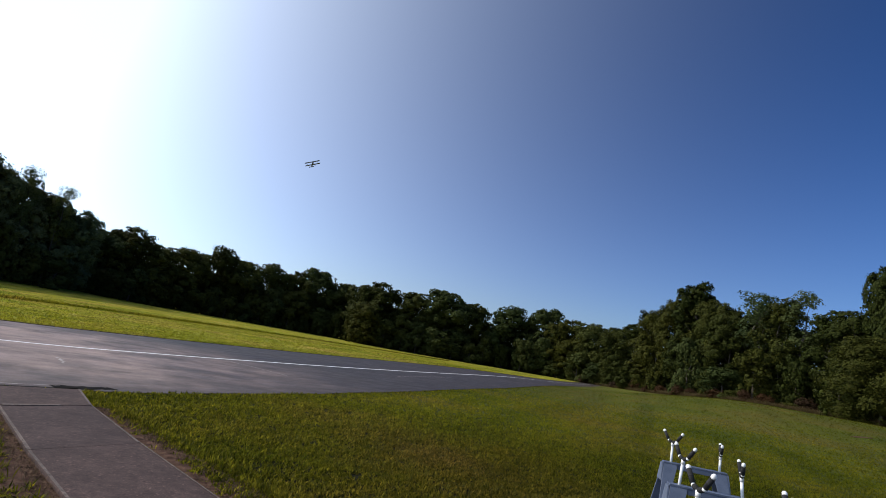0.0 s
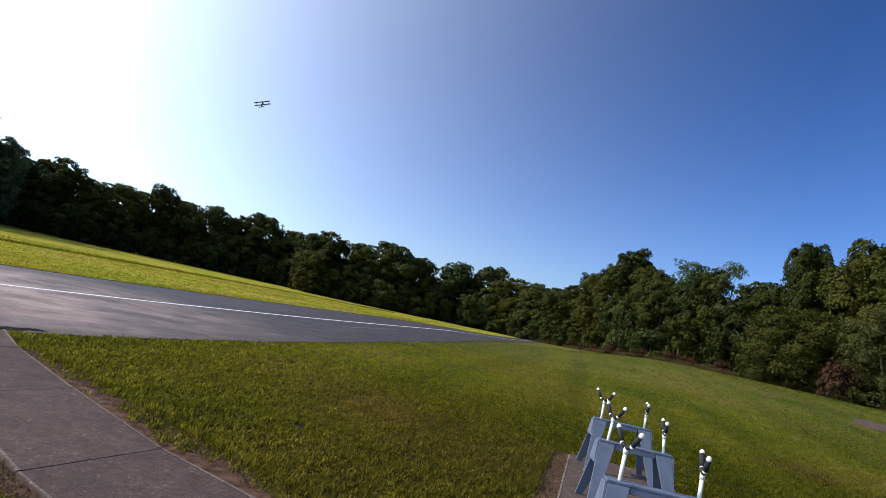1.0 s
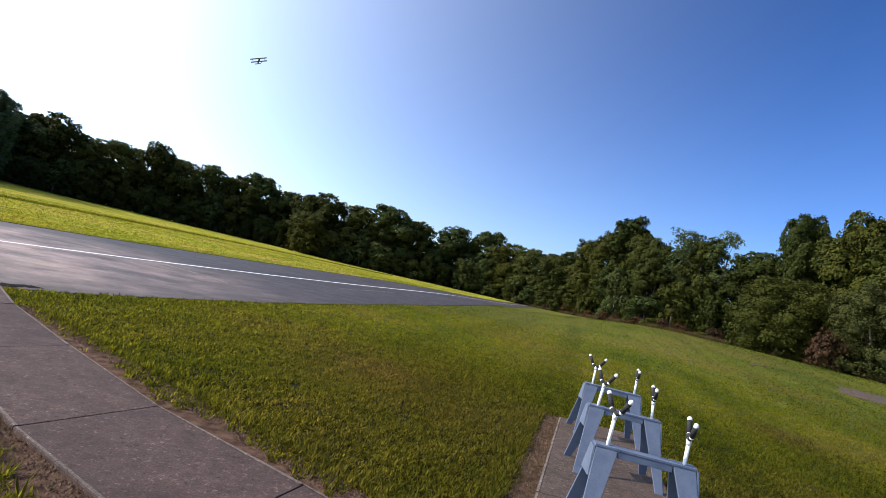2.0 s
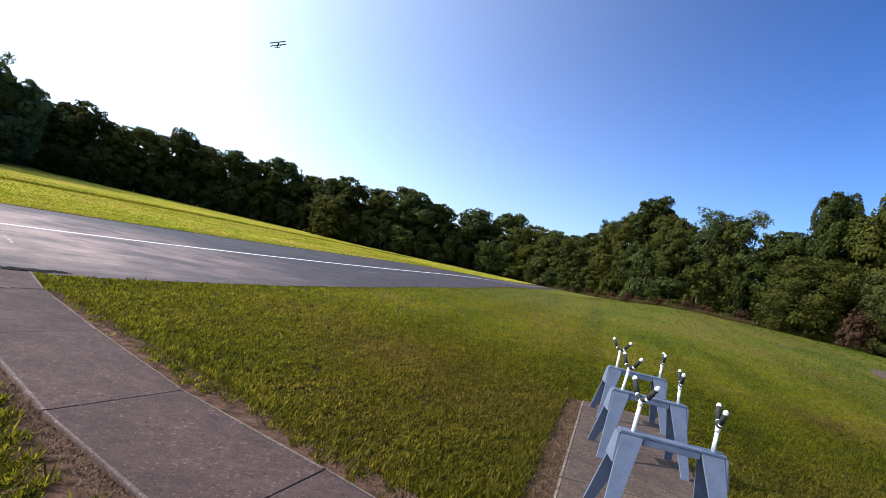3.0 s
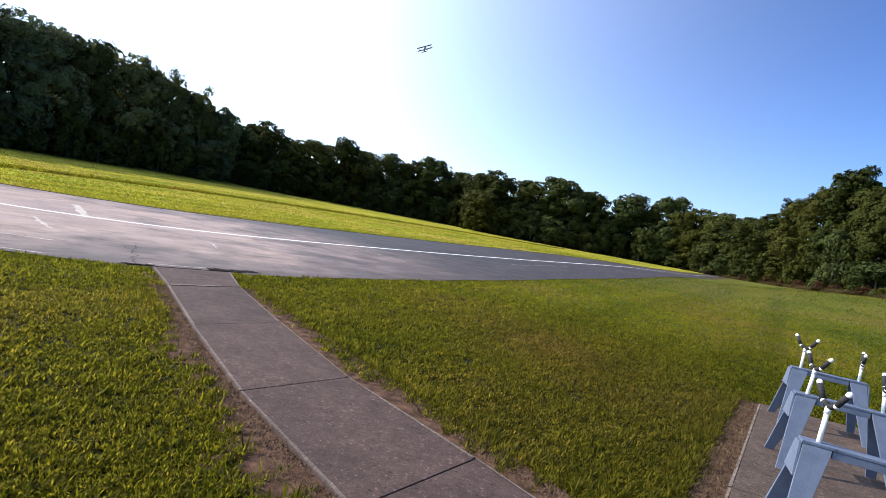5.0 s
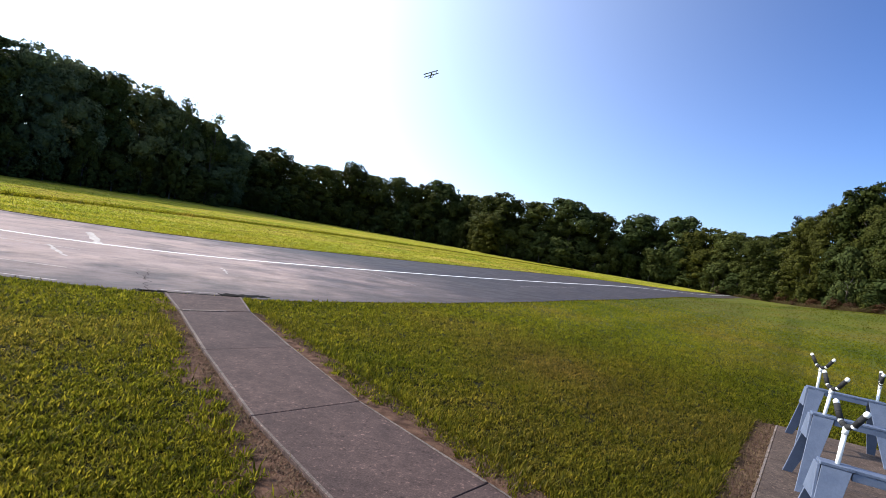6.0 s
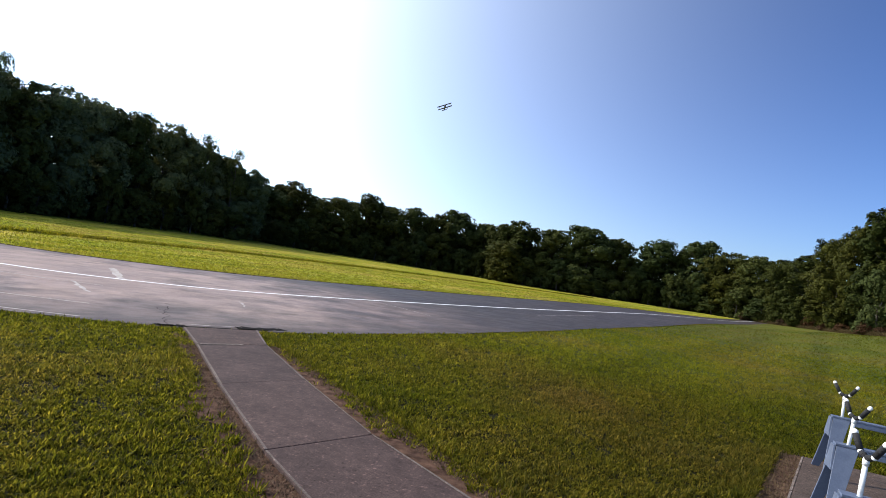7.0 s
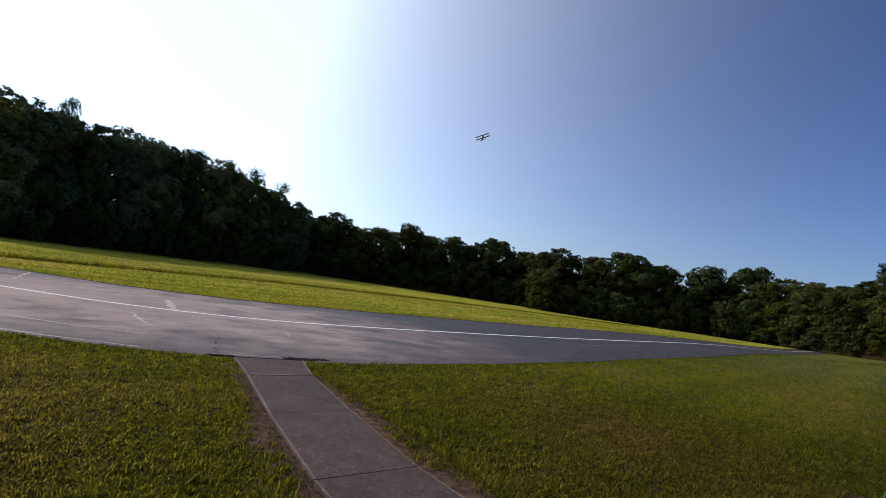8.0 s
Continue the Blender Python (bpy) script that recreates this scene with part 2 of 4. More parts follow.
# pale concrete of the mortar, and of slab rims painted as sunlit
PALE_LIT_CONCRETE = concrete_material("pale_lit_concrete", (0.084, 0.0672, 0.06048), (0.1428, 0.1176, 0.105))
DIRT = plain_material("bare_soil", (0.042, 0.022, 0.015), (0.175, 0.100, 0.068), 9.0, 0.95, relief=1.0, depth=0.03, spec=0.1)
# dark colour standing in for the shade below the far grass edge
VERGE_SHADE = plain_material("grass_edge_shade", (0.012, 0.010, 0.005), (0.040, 0.030, 0.015), 7.0, 0.95, relief=1.0, depth=0.03, spec=0.1)
PEBBLE = plain_material("pebble", (0.0252, 0.01428, 0.01008), (0.1512, 0.0966, 0.0672), 14.0, 0.95, spec=0.1)
STRAW = leaf_material("dead_grass", (0.0504, 0.0294, 0.0168), (0.1512, 0.1008, 0.0588), 0.2)
WHITE_LINE = plain_material("worn_white_paint", (0.66, 0.66, 0.65), (0.82, 0.82, 0.80), 6.0, 0.6)
PALE_SCUFF = plain_material("pale_crack_filler", (0.30, 0.265, 0.245), (0.50, 0.45, 0.42), 8.0, 0.8, spec=0.15)
DARK_CRACK = plain_material("dark_crack", (0.008, 0.007, 0.007), (0.020, 0.018, 0.017), 8.0, 0.95, spec=0.04)
LEAF_DARK = leaf_material("oak_leaf", (0.0198, 0.0279, 0.0081), (0.0765, 0.0864, 0.0225), 0.22)
# leaf colour paled to paint the glare that veils the left wood
LEAF_OLIVE = leaf_material("veiled_leaf", (0.05, 0.064, 0.034), (0.165, 0.18, 0.085), 0.3)
LEAF_MID = leaf_material("maple_leaf", (0.0082, 0.01148, 0.00246), (0.0574, 0.06068, 0.0082), 0.10)
LEAF_LIGHT = leaf_material("walnut_leaf", (0.013, 0.017, 0.0028), (0.042, 0.047, 0.008), 0.15)
LEAF_PALE = leaf_material("locust_leaf", (0.020, 0.023, 0.006), (0.053, 0.056, 0.015), 0.15)
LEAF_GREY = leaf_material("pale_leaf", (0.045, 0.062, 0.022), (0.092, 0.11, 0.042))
LEAF_BROWN = leaf_material("dry_leaf", (0.030, 0.0145, 0.0080), (0.070, 0.036, 0.020), 0.25)
BARK = plain_material("bark", (0.035, 0.030, 0.024), (0.08, 0.069, 0.057), 2.0, 0.95, relief=0.8, depth=0.03)
GREY_PAINT = plain_material("weathered_grey_paint", (0.072, 0.094, 0.148), (0.108, 0.133, 0.192), 7.0, 0.6, relief=0.25, depth=0.002)
PVC = plain_material("white_pvc", (0.74, 0.74, 0.73), (0.82, 0.82, 0.81), 9.0, 0.35, relief=0.05, depth=0.001)
FOAM = plain_material("black_foam", (0.006, 0.006, 0.007), (0.016, 0.016, 0.018), 30.0, 0.85, relief=0.4, depth=0.002)
PLANE_SKIN = plain_material("dark_model_covering", (0.03, 0.035, 0.05), (0.06, 0.065, 0.085), 4.0, 0.4)


# ---------------------------------------------------------------- mesh helpers
def mesh_object(name, bm, mat, parent=None, label="", smooth=False):
    me = bpy.data.meshes.new(name)
    bm.to_mesh(me)
    bm.free()
    if smooth:
        me.shade_smooth()
    me.materials.append(mat)
    ob = new(name, me)
    if parent:
        ob.parent = parent
    if label:
        tagged(ob, label)
    return ob


def part(name, bm, mat, parent, label="", smooth=False):
    return mesh_object(name, bm, mat, parent, label, smooth)


def array_mesh(name, verts, faces, mat):
    """A mesh from numpy arrays: verts (n, 3), faces (m, 3 or 4)."""
    me = bpy.data.meshes.new(name)
    k = faces.shape[1]
    me.vertices.add(len(verts))
    me.vertices.foreach_set("co", verts.astype(np.float32).ravel())
    me.loops.add(faces.size)
    me.loops.foreach_set("vertex_index", faces.astype(np.int32).ravel())
    me.polygons.add(len(faces))
    me.polygons.foreach_set("loop_start", np.arange(0, faces.size, k, dtype=np.int32))
    me.polygons.foreach_set("loop_total", np.full(len(faces), k, dtype=np.int32))
    me.materials.append(mat)
    me.update(calc_edges=True)
    return me


def box(bm, x0, x1, y0, y1, z0, z1, bevel=0.0):
    r = bmesh.ops.create_cube(bm, size=1.0, matrix=Matrix.LocRotScale(((x0 + x1) / 2, (y0 + y1) / 2, (z0 + z1) / 2), None, (x1 - x0, y1 - y0, z1 - z0)))
    if bevel:
        edges = {e for v in r["verts"] for e in v.link_edges}
        bmesh.ops.bevel(bm, geom=list(edges), offset=bevel, segments=1, affect="EDGES")


def plate(bm, corners, thick, bevel=0.0):
    """A flat board on four corners, thickened against its normal."""
    c = [Vector(p) for p in corners]
    nrm = (c[1] - c[0]).cross(c[3] - c[0]).normalized() * thick
    top = [bm.verts.new(p) for p in c]
    low = [bm.verts.new(p - nrm) for p in c]
    fs = [bm.faces.new(top), bm.faces.new(low[::-1])]
    k = len(c)
    for i in range(k):
        fs.append(bm.faces.new((top[i], low[i], low[(i + 1) % k], top[(i + 1) % k])))
    if bevel:
        edges = {e for f in fs for e in f.edges}
        bmesh.ops.bevel(bm, geom=list(edges), offset=bevel, segments=1, affect="EDGES")


def tube(bm, a, c, r0, r1, seg=10, caps=True):
    a, c = Vector(a), Vector(c)
    d = c - a
    m = Matrix.Translation((a + c) / 2) @ d.to_track_quat("Z", "Y").to_matrix().to_4x4()
    bmesh.ops.create_cone(bm, cap_ends=caps, segments=seg, radius1=r0, radius2=r1, depth=d.length, matrix=m)


def smooth01(a, c, x):
    t = np.clip((x - a) / (c - a), 0, 1)
    return t * t * (3 - 2 * t)


def ground_z(x, y):
    r = np.hypot(x, y)
    az = np.degrees(np.arctan2(x, y))
    right = 1.9 * smooth01(18, 66, r) * smooth01(20, 38, az) * (1 - smooth01(110, 150, az))
    left = 9.0 * smooth01(105, 175, r) * smooth01(-22, -36, az) * smooth01(-150, -110, az)
    roll_ = 0.25 * np.sin(x * 0.045 + 1.0) * np.sin(y * 0.038) * smooth01(25, 60, r)
    return right + left + roll_ * (az < 60) * smooth01(60, 30, az)


def at(az, r):
    x, y = r * math.sin(radians(az)), r * math.cos(radians(az))
    return x, y, float(ground_z(np.float64(x), np.float64(y)))


# ---------------------------------------------------------------- ground
def build_ground():
    near = np.arange(-30, 30.01, 1.0)
    far = np.array([32, 35, 39, 44, 50, 57, 65, 74, 84, 95, 107, 120, 135, 152, 172, 195, 225, 265, 320, 400, 520, 700, 1000, 1500.0])
    ax = np.concatenate([-far[::-1], near, far])
    X, Y = np.meshgrid(ax, ax)
    Z = ground_z(X, Y)
    v = np.stack([X, Y, Z], -1).reshape(-1, 3)
    k = len(ax)
    i = np.arange(k * k).reshape(k, k)
    f = np.stack([i[:-1, :-1], i[:-1, 1:], i[1:, 1:], i[1:, :-1]], -1).reshape(-1, 4)
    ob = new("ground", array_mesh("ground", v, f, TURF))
    ob.data.shade_smooth()
    return tagged(ob, "mown green and yellowish lawn of a flying field", "ground", kind="structure")


ground = build_ground()

# ---------------------------------------------------------------- runway
# stations along the strip from the walkway, and the two edges there: straight to the north-east, bending westwards
STATIONS = (-60.0, -13.0, -6.0, -3.5, -1.6, 0.0, 3.0, 8.0, 15.0, 30.0, 55.0, 135.0)
NEAR_EDGE = ((-61, -8), (-16.0, 5.4), (-9.2, 6.9), (-7.0, 7.6), (-5.45, 8.5), (-4.2, 9.75), (-2.3, 12.6), (0.4, 17.5), (3.75, 24.4), (10.7, 37.8), (21.4, 58.4), (58.4, 129.3))
FAR_EDGE = ((-70, 3), (-29.0, 16.2), (-20.5, 17.0), (-17.0, 17.7), (-14.8, 18.8), (-13.0, 20.2), (-11.0, 22.7), (-7.6, 28.2), (-2.6, 36.5), (5.9, 50.4), (14.9, 64.5), (54.8, 133.4))


def edge_at(edge, s):
    """The place s metres along an edge, on a smooth curve through its stations."""
    p = np.array(edge, float)
    t = np.array(STATIONS)
    slope = np.gradient(p, t, axis=0)
    s = np.clip(np.asarray(s, float), t[0], t[-1])
    i = np.clip(np.searchsorted(t, s) - 1, 0, len(t) - 2)
    h = t[i + 1] - t[i]
    u = ((s - t[i]) / h)[..., None]
    h = h[..., None]
    return (2 * u**3 - 3 * u**2 + 1) * p[i] + (u**3 - 2 * u**2 + u) * h * slope[i] + (3 * u**2 - 2 * u**3) * p[i + 1] + (u**3 - u**2) * h * slope[i + 1]


def on_runway(s, w):
    """A place on the runway: s metres along it from the walkway, w from 0 at the near edge to 1 at the far edge."""
    return Vector(edge_at(NEAR_EDGE, s)).lerp(Vector(edge_at(FAR_EDGE, s)), w)


def build_runway():
    rnd = random.Random(3)
    bm = bmesh.new()
    S = [-60 + i * 1.0 for i in range(195)]
    rows = []
    for s in S:
        jag = rnd.uniform(-0.05, 0.05)
        line = []
        for w in (0.0, 0.25, 0.5, 0.75, 1.0):
            p = on_runway(s, w)
            if w == 0.0:
                p = p + Vector((-0.88, 0.47)) * jag
            line.append(bm.verts.new((p.x, p.y, 0.022 + float(ground_z(np.float64(p.x), np.float64(p.y))))))
        rows.append(line)
    for a, c in zip(rows, rows[1:]):
        for k in range(4):
            bm.faces.new((a[k], c[k], c[k + 1], a[k + 1]))
    for k in (0, 4):
        low = [bm.verts.new((r[k].co.x, r[k].co.y, r[k].co.z - 0.06)) for r in rows]
        for i in range(len(rows) - 1):
            q = (rows[i][k], low[i], low[i + 1], rows[i + 1][k])
            bm.faces.new(q if k == 0 else q[::-1])
    bmesh.ops.recalc_face_normals(bm, faces=bm.faces)
    ob = mesh_object("runway", bm, ASPHALT)
    return tagged(ob, "long strip of worn dark grey asphalt runway", "runway", kind="structure")


def crown_z(p):
    """Height of the runway surface at a plan place."""
    return 0.022 + float(ground_z(np.float64(p.x), np.float64(p.y)))


def surface_strip(name, pts, widths, mat, parent, label=""):
    bm = bmesh.new()
    rows = []
    for i, p in enumerate(pts):
        d = (pts[min(i + 1, len(pts) - 1)] - pts[max(i - 1, 0)]).normalized()
        nrm = Vector((-d.y, d.x)) * widths[i] / 2
        rows.append([bm.verts.new((*q, crown_z(q) + 0.005)) for q in (p + nrm, p - nrm)])
    for a, c in zip(rows, rows[1:]):
        bm.faces.new((a[0], a[1], c[1], c[0]))
    bmesh.ops.recalc_face_normals(bm, faces=bm.faces)
    return part(name, bm, mat, parent, label)


runway = build_runway()


def build_runway_marks():
    rnd = random.Random(11)
    line = [on_runway(-58 + i * 1.0, 0.50) for i in range(190)]
    surface_strip("centre_line", line, [0.17] * len(line), WHITE_LINE, runway, "worn white painted centre line")

    def crack(s0, w0, s1, w1, width, mat, name, label, wig=0.12):
        pts = []
        k = 12
        for i in range(k + 1):
            t = i / k
            p = on_runway(s0 + (s1 - s0) * t, w0 + (w1 - w0) * t)
            pts.append(p + Vector((rnd.uniform(-wig, wig), rnd.uniform(-wig, wig))))
        surface_strip(name, pts, [width * rnd.uniform(0.5, 1.4) for _ in pts], mat, runway, label)

    crack(-1.85, 0.012, -1.65, 0.12, 0.012, DARK_CRACK, "crack", "thin dark branching crack in the asphalt", 0.06)
    crack(-1.65, 0.12, -1.48, 0.22, 0.010, DARK_CRACK, "crack", "", 0.07)
    crack(-1.66, 0.11, -1.78, 0.16, 0.008, DARK_CRACK, "crack", "", 0.04)
    crack(0.05, 0.31, 0.0, 0.24, 0.05, PALE_SCUFF, "crack", "pale sealed crack across the asphalt", 0.04)
    crack(-2.12, 0.51, -2.18, 0.73, 0.20, PALE_SCUFF, "scuff", "pale scuffed paint mark", 0.012)
    crack(-3.20, 0.38, -2.95, 0.25, 0.09, PALE_SCUFF, "scuff", "", 0.04)
    crack(-10.0, 0.41, -2.6, 0.36, 0.06, PALE_SCUFF, "scuff", "", 0.03)
    crack(-11.0, 0.13, -3.0, 0.13, 0.07, PALE_SCUFF, "scuff", "", 0.04)
    crack(-10.0, 0.02, -3.2, 0.018, 0.06, PALE_SCUFF, "scuff", "", 0.03)
    crack(-6.2, 0.70, -5.9, 0.99, 0.10, PALE_SCUFF, "crack", "", 0.10)
    crack(5.3, 0.47, 5.9, 0.23, 0.035, PALE_SCUFF, "crack", "", 0.07)
    crack(14.0, 0.3, 22.0, 0.34, 0.035, PALE_SCUFF, "crack", "", 0.08)
    crack(-1.95, 0.009, -0.2, 0.011, 0.11, DARK_CRACK, "crack", "dark joint between asphalt and walkway", 0.02)
    crack(-2.05, 0.010, -1.5, 0.012, 0.20, DARK_CRACK, "tar_patch", "black tar at the corner of the walkway", 0.02)
    crack(-0.70, 0.018, 0.10, 0.022, 0.30, DARK_CRACK, "tar_patch", "", 0.02)
    crack(-1.60, 0.026, -0.62, 0.028, 0.035, PALE_SCUFF, "crack", "", 0.02)


build_runway_marks()


def build_runway_edge_shade():
    """A narrow dark strip that paints the shade of the field's grass edge beside the asphalt."""
    rnd = random.Random(12)
    bm = bmesh.new()
    rows = []
    for i in range(111):
        s = -25 + i * 1.0
        p, q = on_runway(s, 1.0), on_runway(s, 0.0)
        out = (p - q).normalized()
        rows.append([bm.verts.new((*v, crown_z(v) + h)) for v, h in ((p - out * 0.03, -0.004), (p + out * 0.12, 0.02), (p + out * rnd.uniform(0.26, 0.42), -0.012))])
    for a, c in zip(rows, rows[1:]):
        for k in range(2):
            bm.faces.new((a[k], c[k], c[k + 1], a[k + 1]))
    bmesh.ops.recalc_face_normals(bm, faces=bm.faces)
    for f in bm.faces:
        if f.normal.z < 0:
            f.normal_flip()
    tagged(mesh_object("runway_edge_shade", bm, VERGE_SHADE), "dark strip painted as grass shade along the asphalt's far edge", "bare soil", kind="structure")


build_runway_edge_shade()

# ---------------------------------------------------------------- walkway
WALK_L = [Vector(p) for p in ((-5.44, 8.50), (-4.50, 7.45), (-3.10, 5.75), (-1.76, 4.22), (-0.45, 2.93), (0.86, 1.61), (2.17, 0.29))]
WALK_R = [Vector(p) for p in ((-4.52, 9.42), (-3.77, 8.30), (-2.41, 6.66), (-1.07, 5.13), (0.24, 3.95), (1.57, 2.66), (2.88, 1.36))]
walkway = tagged(new("walkway"), "straight concrete walkway of cast slabs leading to the runway", "walkway", kind="structure")


def build_walkway():
    rnd = random.Random(5)
    for i in range(len(WALK_L) - 1):
        gap = 0.003
        a, c, e, f = WALK_L[i], WALK_R[i], WALK_R[i + 1], WALK_L[i + 1]
        d = (f - a).normalized() * gap
        h = 0.042 + rnd.uniform(-0.002, 0.002)
        bm = bmesh.new()
        plate(bm, [(*(a + d), h), (*(f - d), h), (*(e - d), h + rnd.uniform(-0.003, 0.003)), (*(c + d), h)], 0.10, 0.005)
        bmesh.ops.recalc_face_normals(bm, faces=bm.faces)
        part("slab", bm, CONCRETE, walkway)
        # pale slab rims, with the sun on the edges put into their colour
        for p, q, way in ((a, f, 1), (c, e, -1)):
            t_ = (q - p).normalized()
            o_ = Vector((-t_.y, t_.x)) * way
            bm = bmesh.new()
            p0, q0 = p + t_ * 0.012 + o_ * 0.007, q - t_ * 0.012 + o_ * 0.007
            plate(bm, [(*p0, h + 0.004), (*q0, h + 0.004), (*(q0 + o_ * rnd.uniform(0.012, 0.032)), h + 0.004), (*(p0 + o_ * rnd.uniform(0.012, 0.032)), h + 0.004)], 0.003)
            bmesh.ops.recalc_face_normals(bm, faces=bm.faces)
            part("edge_band", bm, PALE_LIT_CONCRETE, walkway)


build_walkway()


def build_threshold():
    """The pale mortar in the walkway's first joint."""
    bm = bmesh.new()
    a, c = WALK_L[1].lerp(WALK_R[1], 0.05), WALK_L[1].lerp(WALK_R[1], 0.64)
    o = (WALK_L[2] - WALK_L[1]).normalized() * 0.055
    plate(bm, [(*(a - o * 0.2), 0.049), (*(a + o), 0.049), (*(c + o * 0.7), 0.049), (*(c - o * 0.2), 0.049)], 0.02)
    bmesh.ops.recalc_face_normals(bm, faces=bm.faces)
    part("mortar_joint", bm, PALE_LIT_CONCRETE, walkway, "pale mortar in a joint")


build_threshold()

# concrete pads under the stands
PAD_U, PAD_V = Vector((0.972, -0.235)), Vector((0.491, 0.871))
PAD_O = Vector((4.12, 7.64))
pad = tagged(new("stand_pad"), "brownish concrete pad in the lawn under the stands", "concrete pad", kind="structure")


def build_pad():
    rnd = random.Random(6)
    w = 1.32
    for start, stop in ((0.0, 1.85), (1.85, 3.65), (3.65, 5.45)):
        a = PAD_O - PAD_V * start
        e = PAD_O - PAD_V * (stop - 0.007)
        h = 0.042 + rnd.uniform(-0.004, 0.004)
        bm = bmesh.new()
        plate(bm, [(*a, h), (*e, h), (*(e + PAD_U * w), h), (*(a + PAD_U * w), h)], 0.10, 0.005)
        bmesh.ops.recalc_face_normals(bm, faces=bm.faces)
        part("slab", bm, PAD_CONCRETE, pad)
        # pale band painting the sunlit left edge of the slab
        bm = bmesh.new()
        a, e = a - PAD_V * 0.012 - PAD_U * 0.004, e + PAD_V * 0.012 - PAD_U * 0.004
        plate(bm, [(*a, h + 0.003), (*(a - PAD_U * 0.022), h - 0.004), (*(e - PAD_U * 0.026), h - 0.004), (*e, h + 0.003)], 0.06)
        bmesh.ops.recalc_face_normals(bm, faces=bm.faces)
        part("edge_band", bm, PALE_LIT_CONCRETE, pad)


build_pad()


# ---------------------------------------------------------------- bare soil beside the concrete
def soil_strip(name, edge, outward, width0, width1, label, seed, inner=-0.05):
    rnd = random.Random(seed)
    bm = bmesh.new()
    rows = []
    n_ = len(edge)
    for i, p in enumerate(edge):
        t = i / (n_ - 1)
        w = (width0 + (width1 - width0) * t) * (1 + 0.35 * math.sin(i * 0.9 + seed) + rnd.uniform(-0.25, 0.25))
        rows.append([bm.verts.new((*(p + outward * k), 0.008 + (0.012 if 0 < j < 3 else 0) * rnd.random())) for j, k in enumerate((inner, w * 0.33, w * 0.66, w))])
    for a, c in zip(rows, rows[1:]):
        for k in range(3):
            bm.faces.new((a[k], a[k + 1], c[k + 1], c[k]))
    bmesh.ops.recalc_face_normals(bm, faces=bm.faces)
    for f in bm.faces:
        if f.normal.z < 0:
            f.normal_flip()
    return tagged(mesh_object(name, bm, DIRT), label, "bare soil", kind="structure")


def along(a, c, k):
    return [a.lerp(c, i / k) for i in range(k + 1)]


def along_line(pts, t0, k):
    """k + 1 places along a plan line, from t0 of its first stretch to its end."""
    ts = [t0 + (len(pts) - 1 - t0) * i / k for i in range(k + 1)]
    return [pts[min(int(t), len(pts) - 2)].lerp(pts[min(int(t), len(pts) - 2) + 1], t - min(int(t), len(pts) - 2)) for t in ts]


walk_dir = (WALK_L[-1] - WALK_L[1]).normalized()
walk_out = Vector((-walk_dir.y, walk_dir.x))
pad_out = Vector((-PAD_V.y, PAD_V.x)).normalized()
soil_strip("soil_strip", along_line(WALK_L, 0.3, 60), -walk_out, 0.36, 0.56, "bare brown soil with pebbles beside the walkway", 1)
soil_strip("soil_strip", along_line(WALK_R, 1.1, 60), walk_out, 0.30, 0.42, "bare brown soil with pebbles beside the walkway", 2)
soil_strip("soil_strip", along(PAD_O + PAD_V * 0.12, PAD_O - PAD_V * 5.4, 60), pad_out, 0.36, 0.42, "bare brown soil along the concrete pad", 3)
soil_strip("soil_strip", along(PAD_O - PAD_U * 0.1, PAD_O + PAD_U * 0.5, 10), PAD_V, 0.12, 0.03, "bare brown soil along the concrete pad", 4)
soil_strip("soil_strip", along(PAD_O + PAD_U * 1.32 - PAD_V * 0.6, PAD_O + PAD_U * 1.32 - PAD_V * 5.2, 40), -pad_out, 0.04, 0.12, "bare brown soil along the concrete pad", 5)

# ---------------------------------------------------------------- starting stands
STAND_YAW = -17.5


def fork(parent, u, turn, lean, rise):
    """A white pipe post with a padded fork, standing on the stand's top at u; rise: how far the fork is drawn out."""
    m = Matrix.Translation((u, 0, 0.678)) @ Euler((0, radians(lean), radians(turn))).to_matrix().to_4x4()

    def q(x, y, z):
        return m @ Vector((x, y, z))

    bm = bmesh.new()
    tube(bm, q(0, 0, -0.03), q(0, 0, 0.19 + rise), 0.0155, 0.0155, 14)
    tube(bm, q(0, 0, 0.155 + rise), q(0, 0, 0.205 + rise), 0.020, 0.020, 14)
    tube(bm, q(0, 0, 0.0), q(0, 0, 0.012), 0.024, 0.022, 14)
    post = part("post", bm, PVC, parent, "white plastic pipe post", True)
    for side in (-1, 1):
        root, bend, tip = q(0, 0.004 * side, 0.203 + rise), q(0, 0.060 * side, 0.224 + rise), q(0, 0.134 * side, 0.326 + rise)
        d = (tip - bend).normalized()
        bm = bmesh.new()
        tube(bm, root, bend, 0.0140, 0.0140, 12)
        tube(bm, bend, tip, 0.0140, 0.0140, 12)
        bmesh.ops.create_uvsphere(bm, u_segments=12, v_segments=6, radius=0.0178, matrix=Matrix.Translation(bend))
        tube(bm, tip - d * 0.008, tip + d * 0.016, 0.0190, 0.0190, 12)
        bmesh.ops.create_uvsphere(bm, u_segments=12, v_segments=6, radius=0.0186, matrix=Matrix.Translation(tip + d * 0.012))
        part("arm", bm, PVC, post, "", True)
        for e0, e1 in ((root, root.lerp(bend, 0.86)), (bend.lerp(tip, 0.10), tip - d * 0.006)):
            bm = bmesh.new()
            tube(bm, e0, e1, 0.0200, 0.0195, 14)
            mid, way = e0.lerp(e1, 0.5), (e1 - e0).normalized()
            tube(bm, mid - way * 0.004, mid + way * 0.004, 0.0212, 0.0212, 14)
            part("grip", bm, FOAM, post, "black foam pipe sleeve", True)


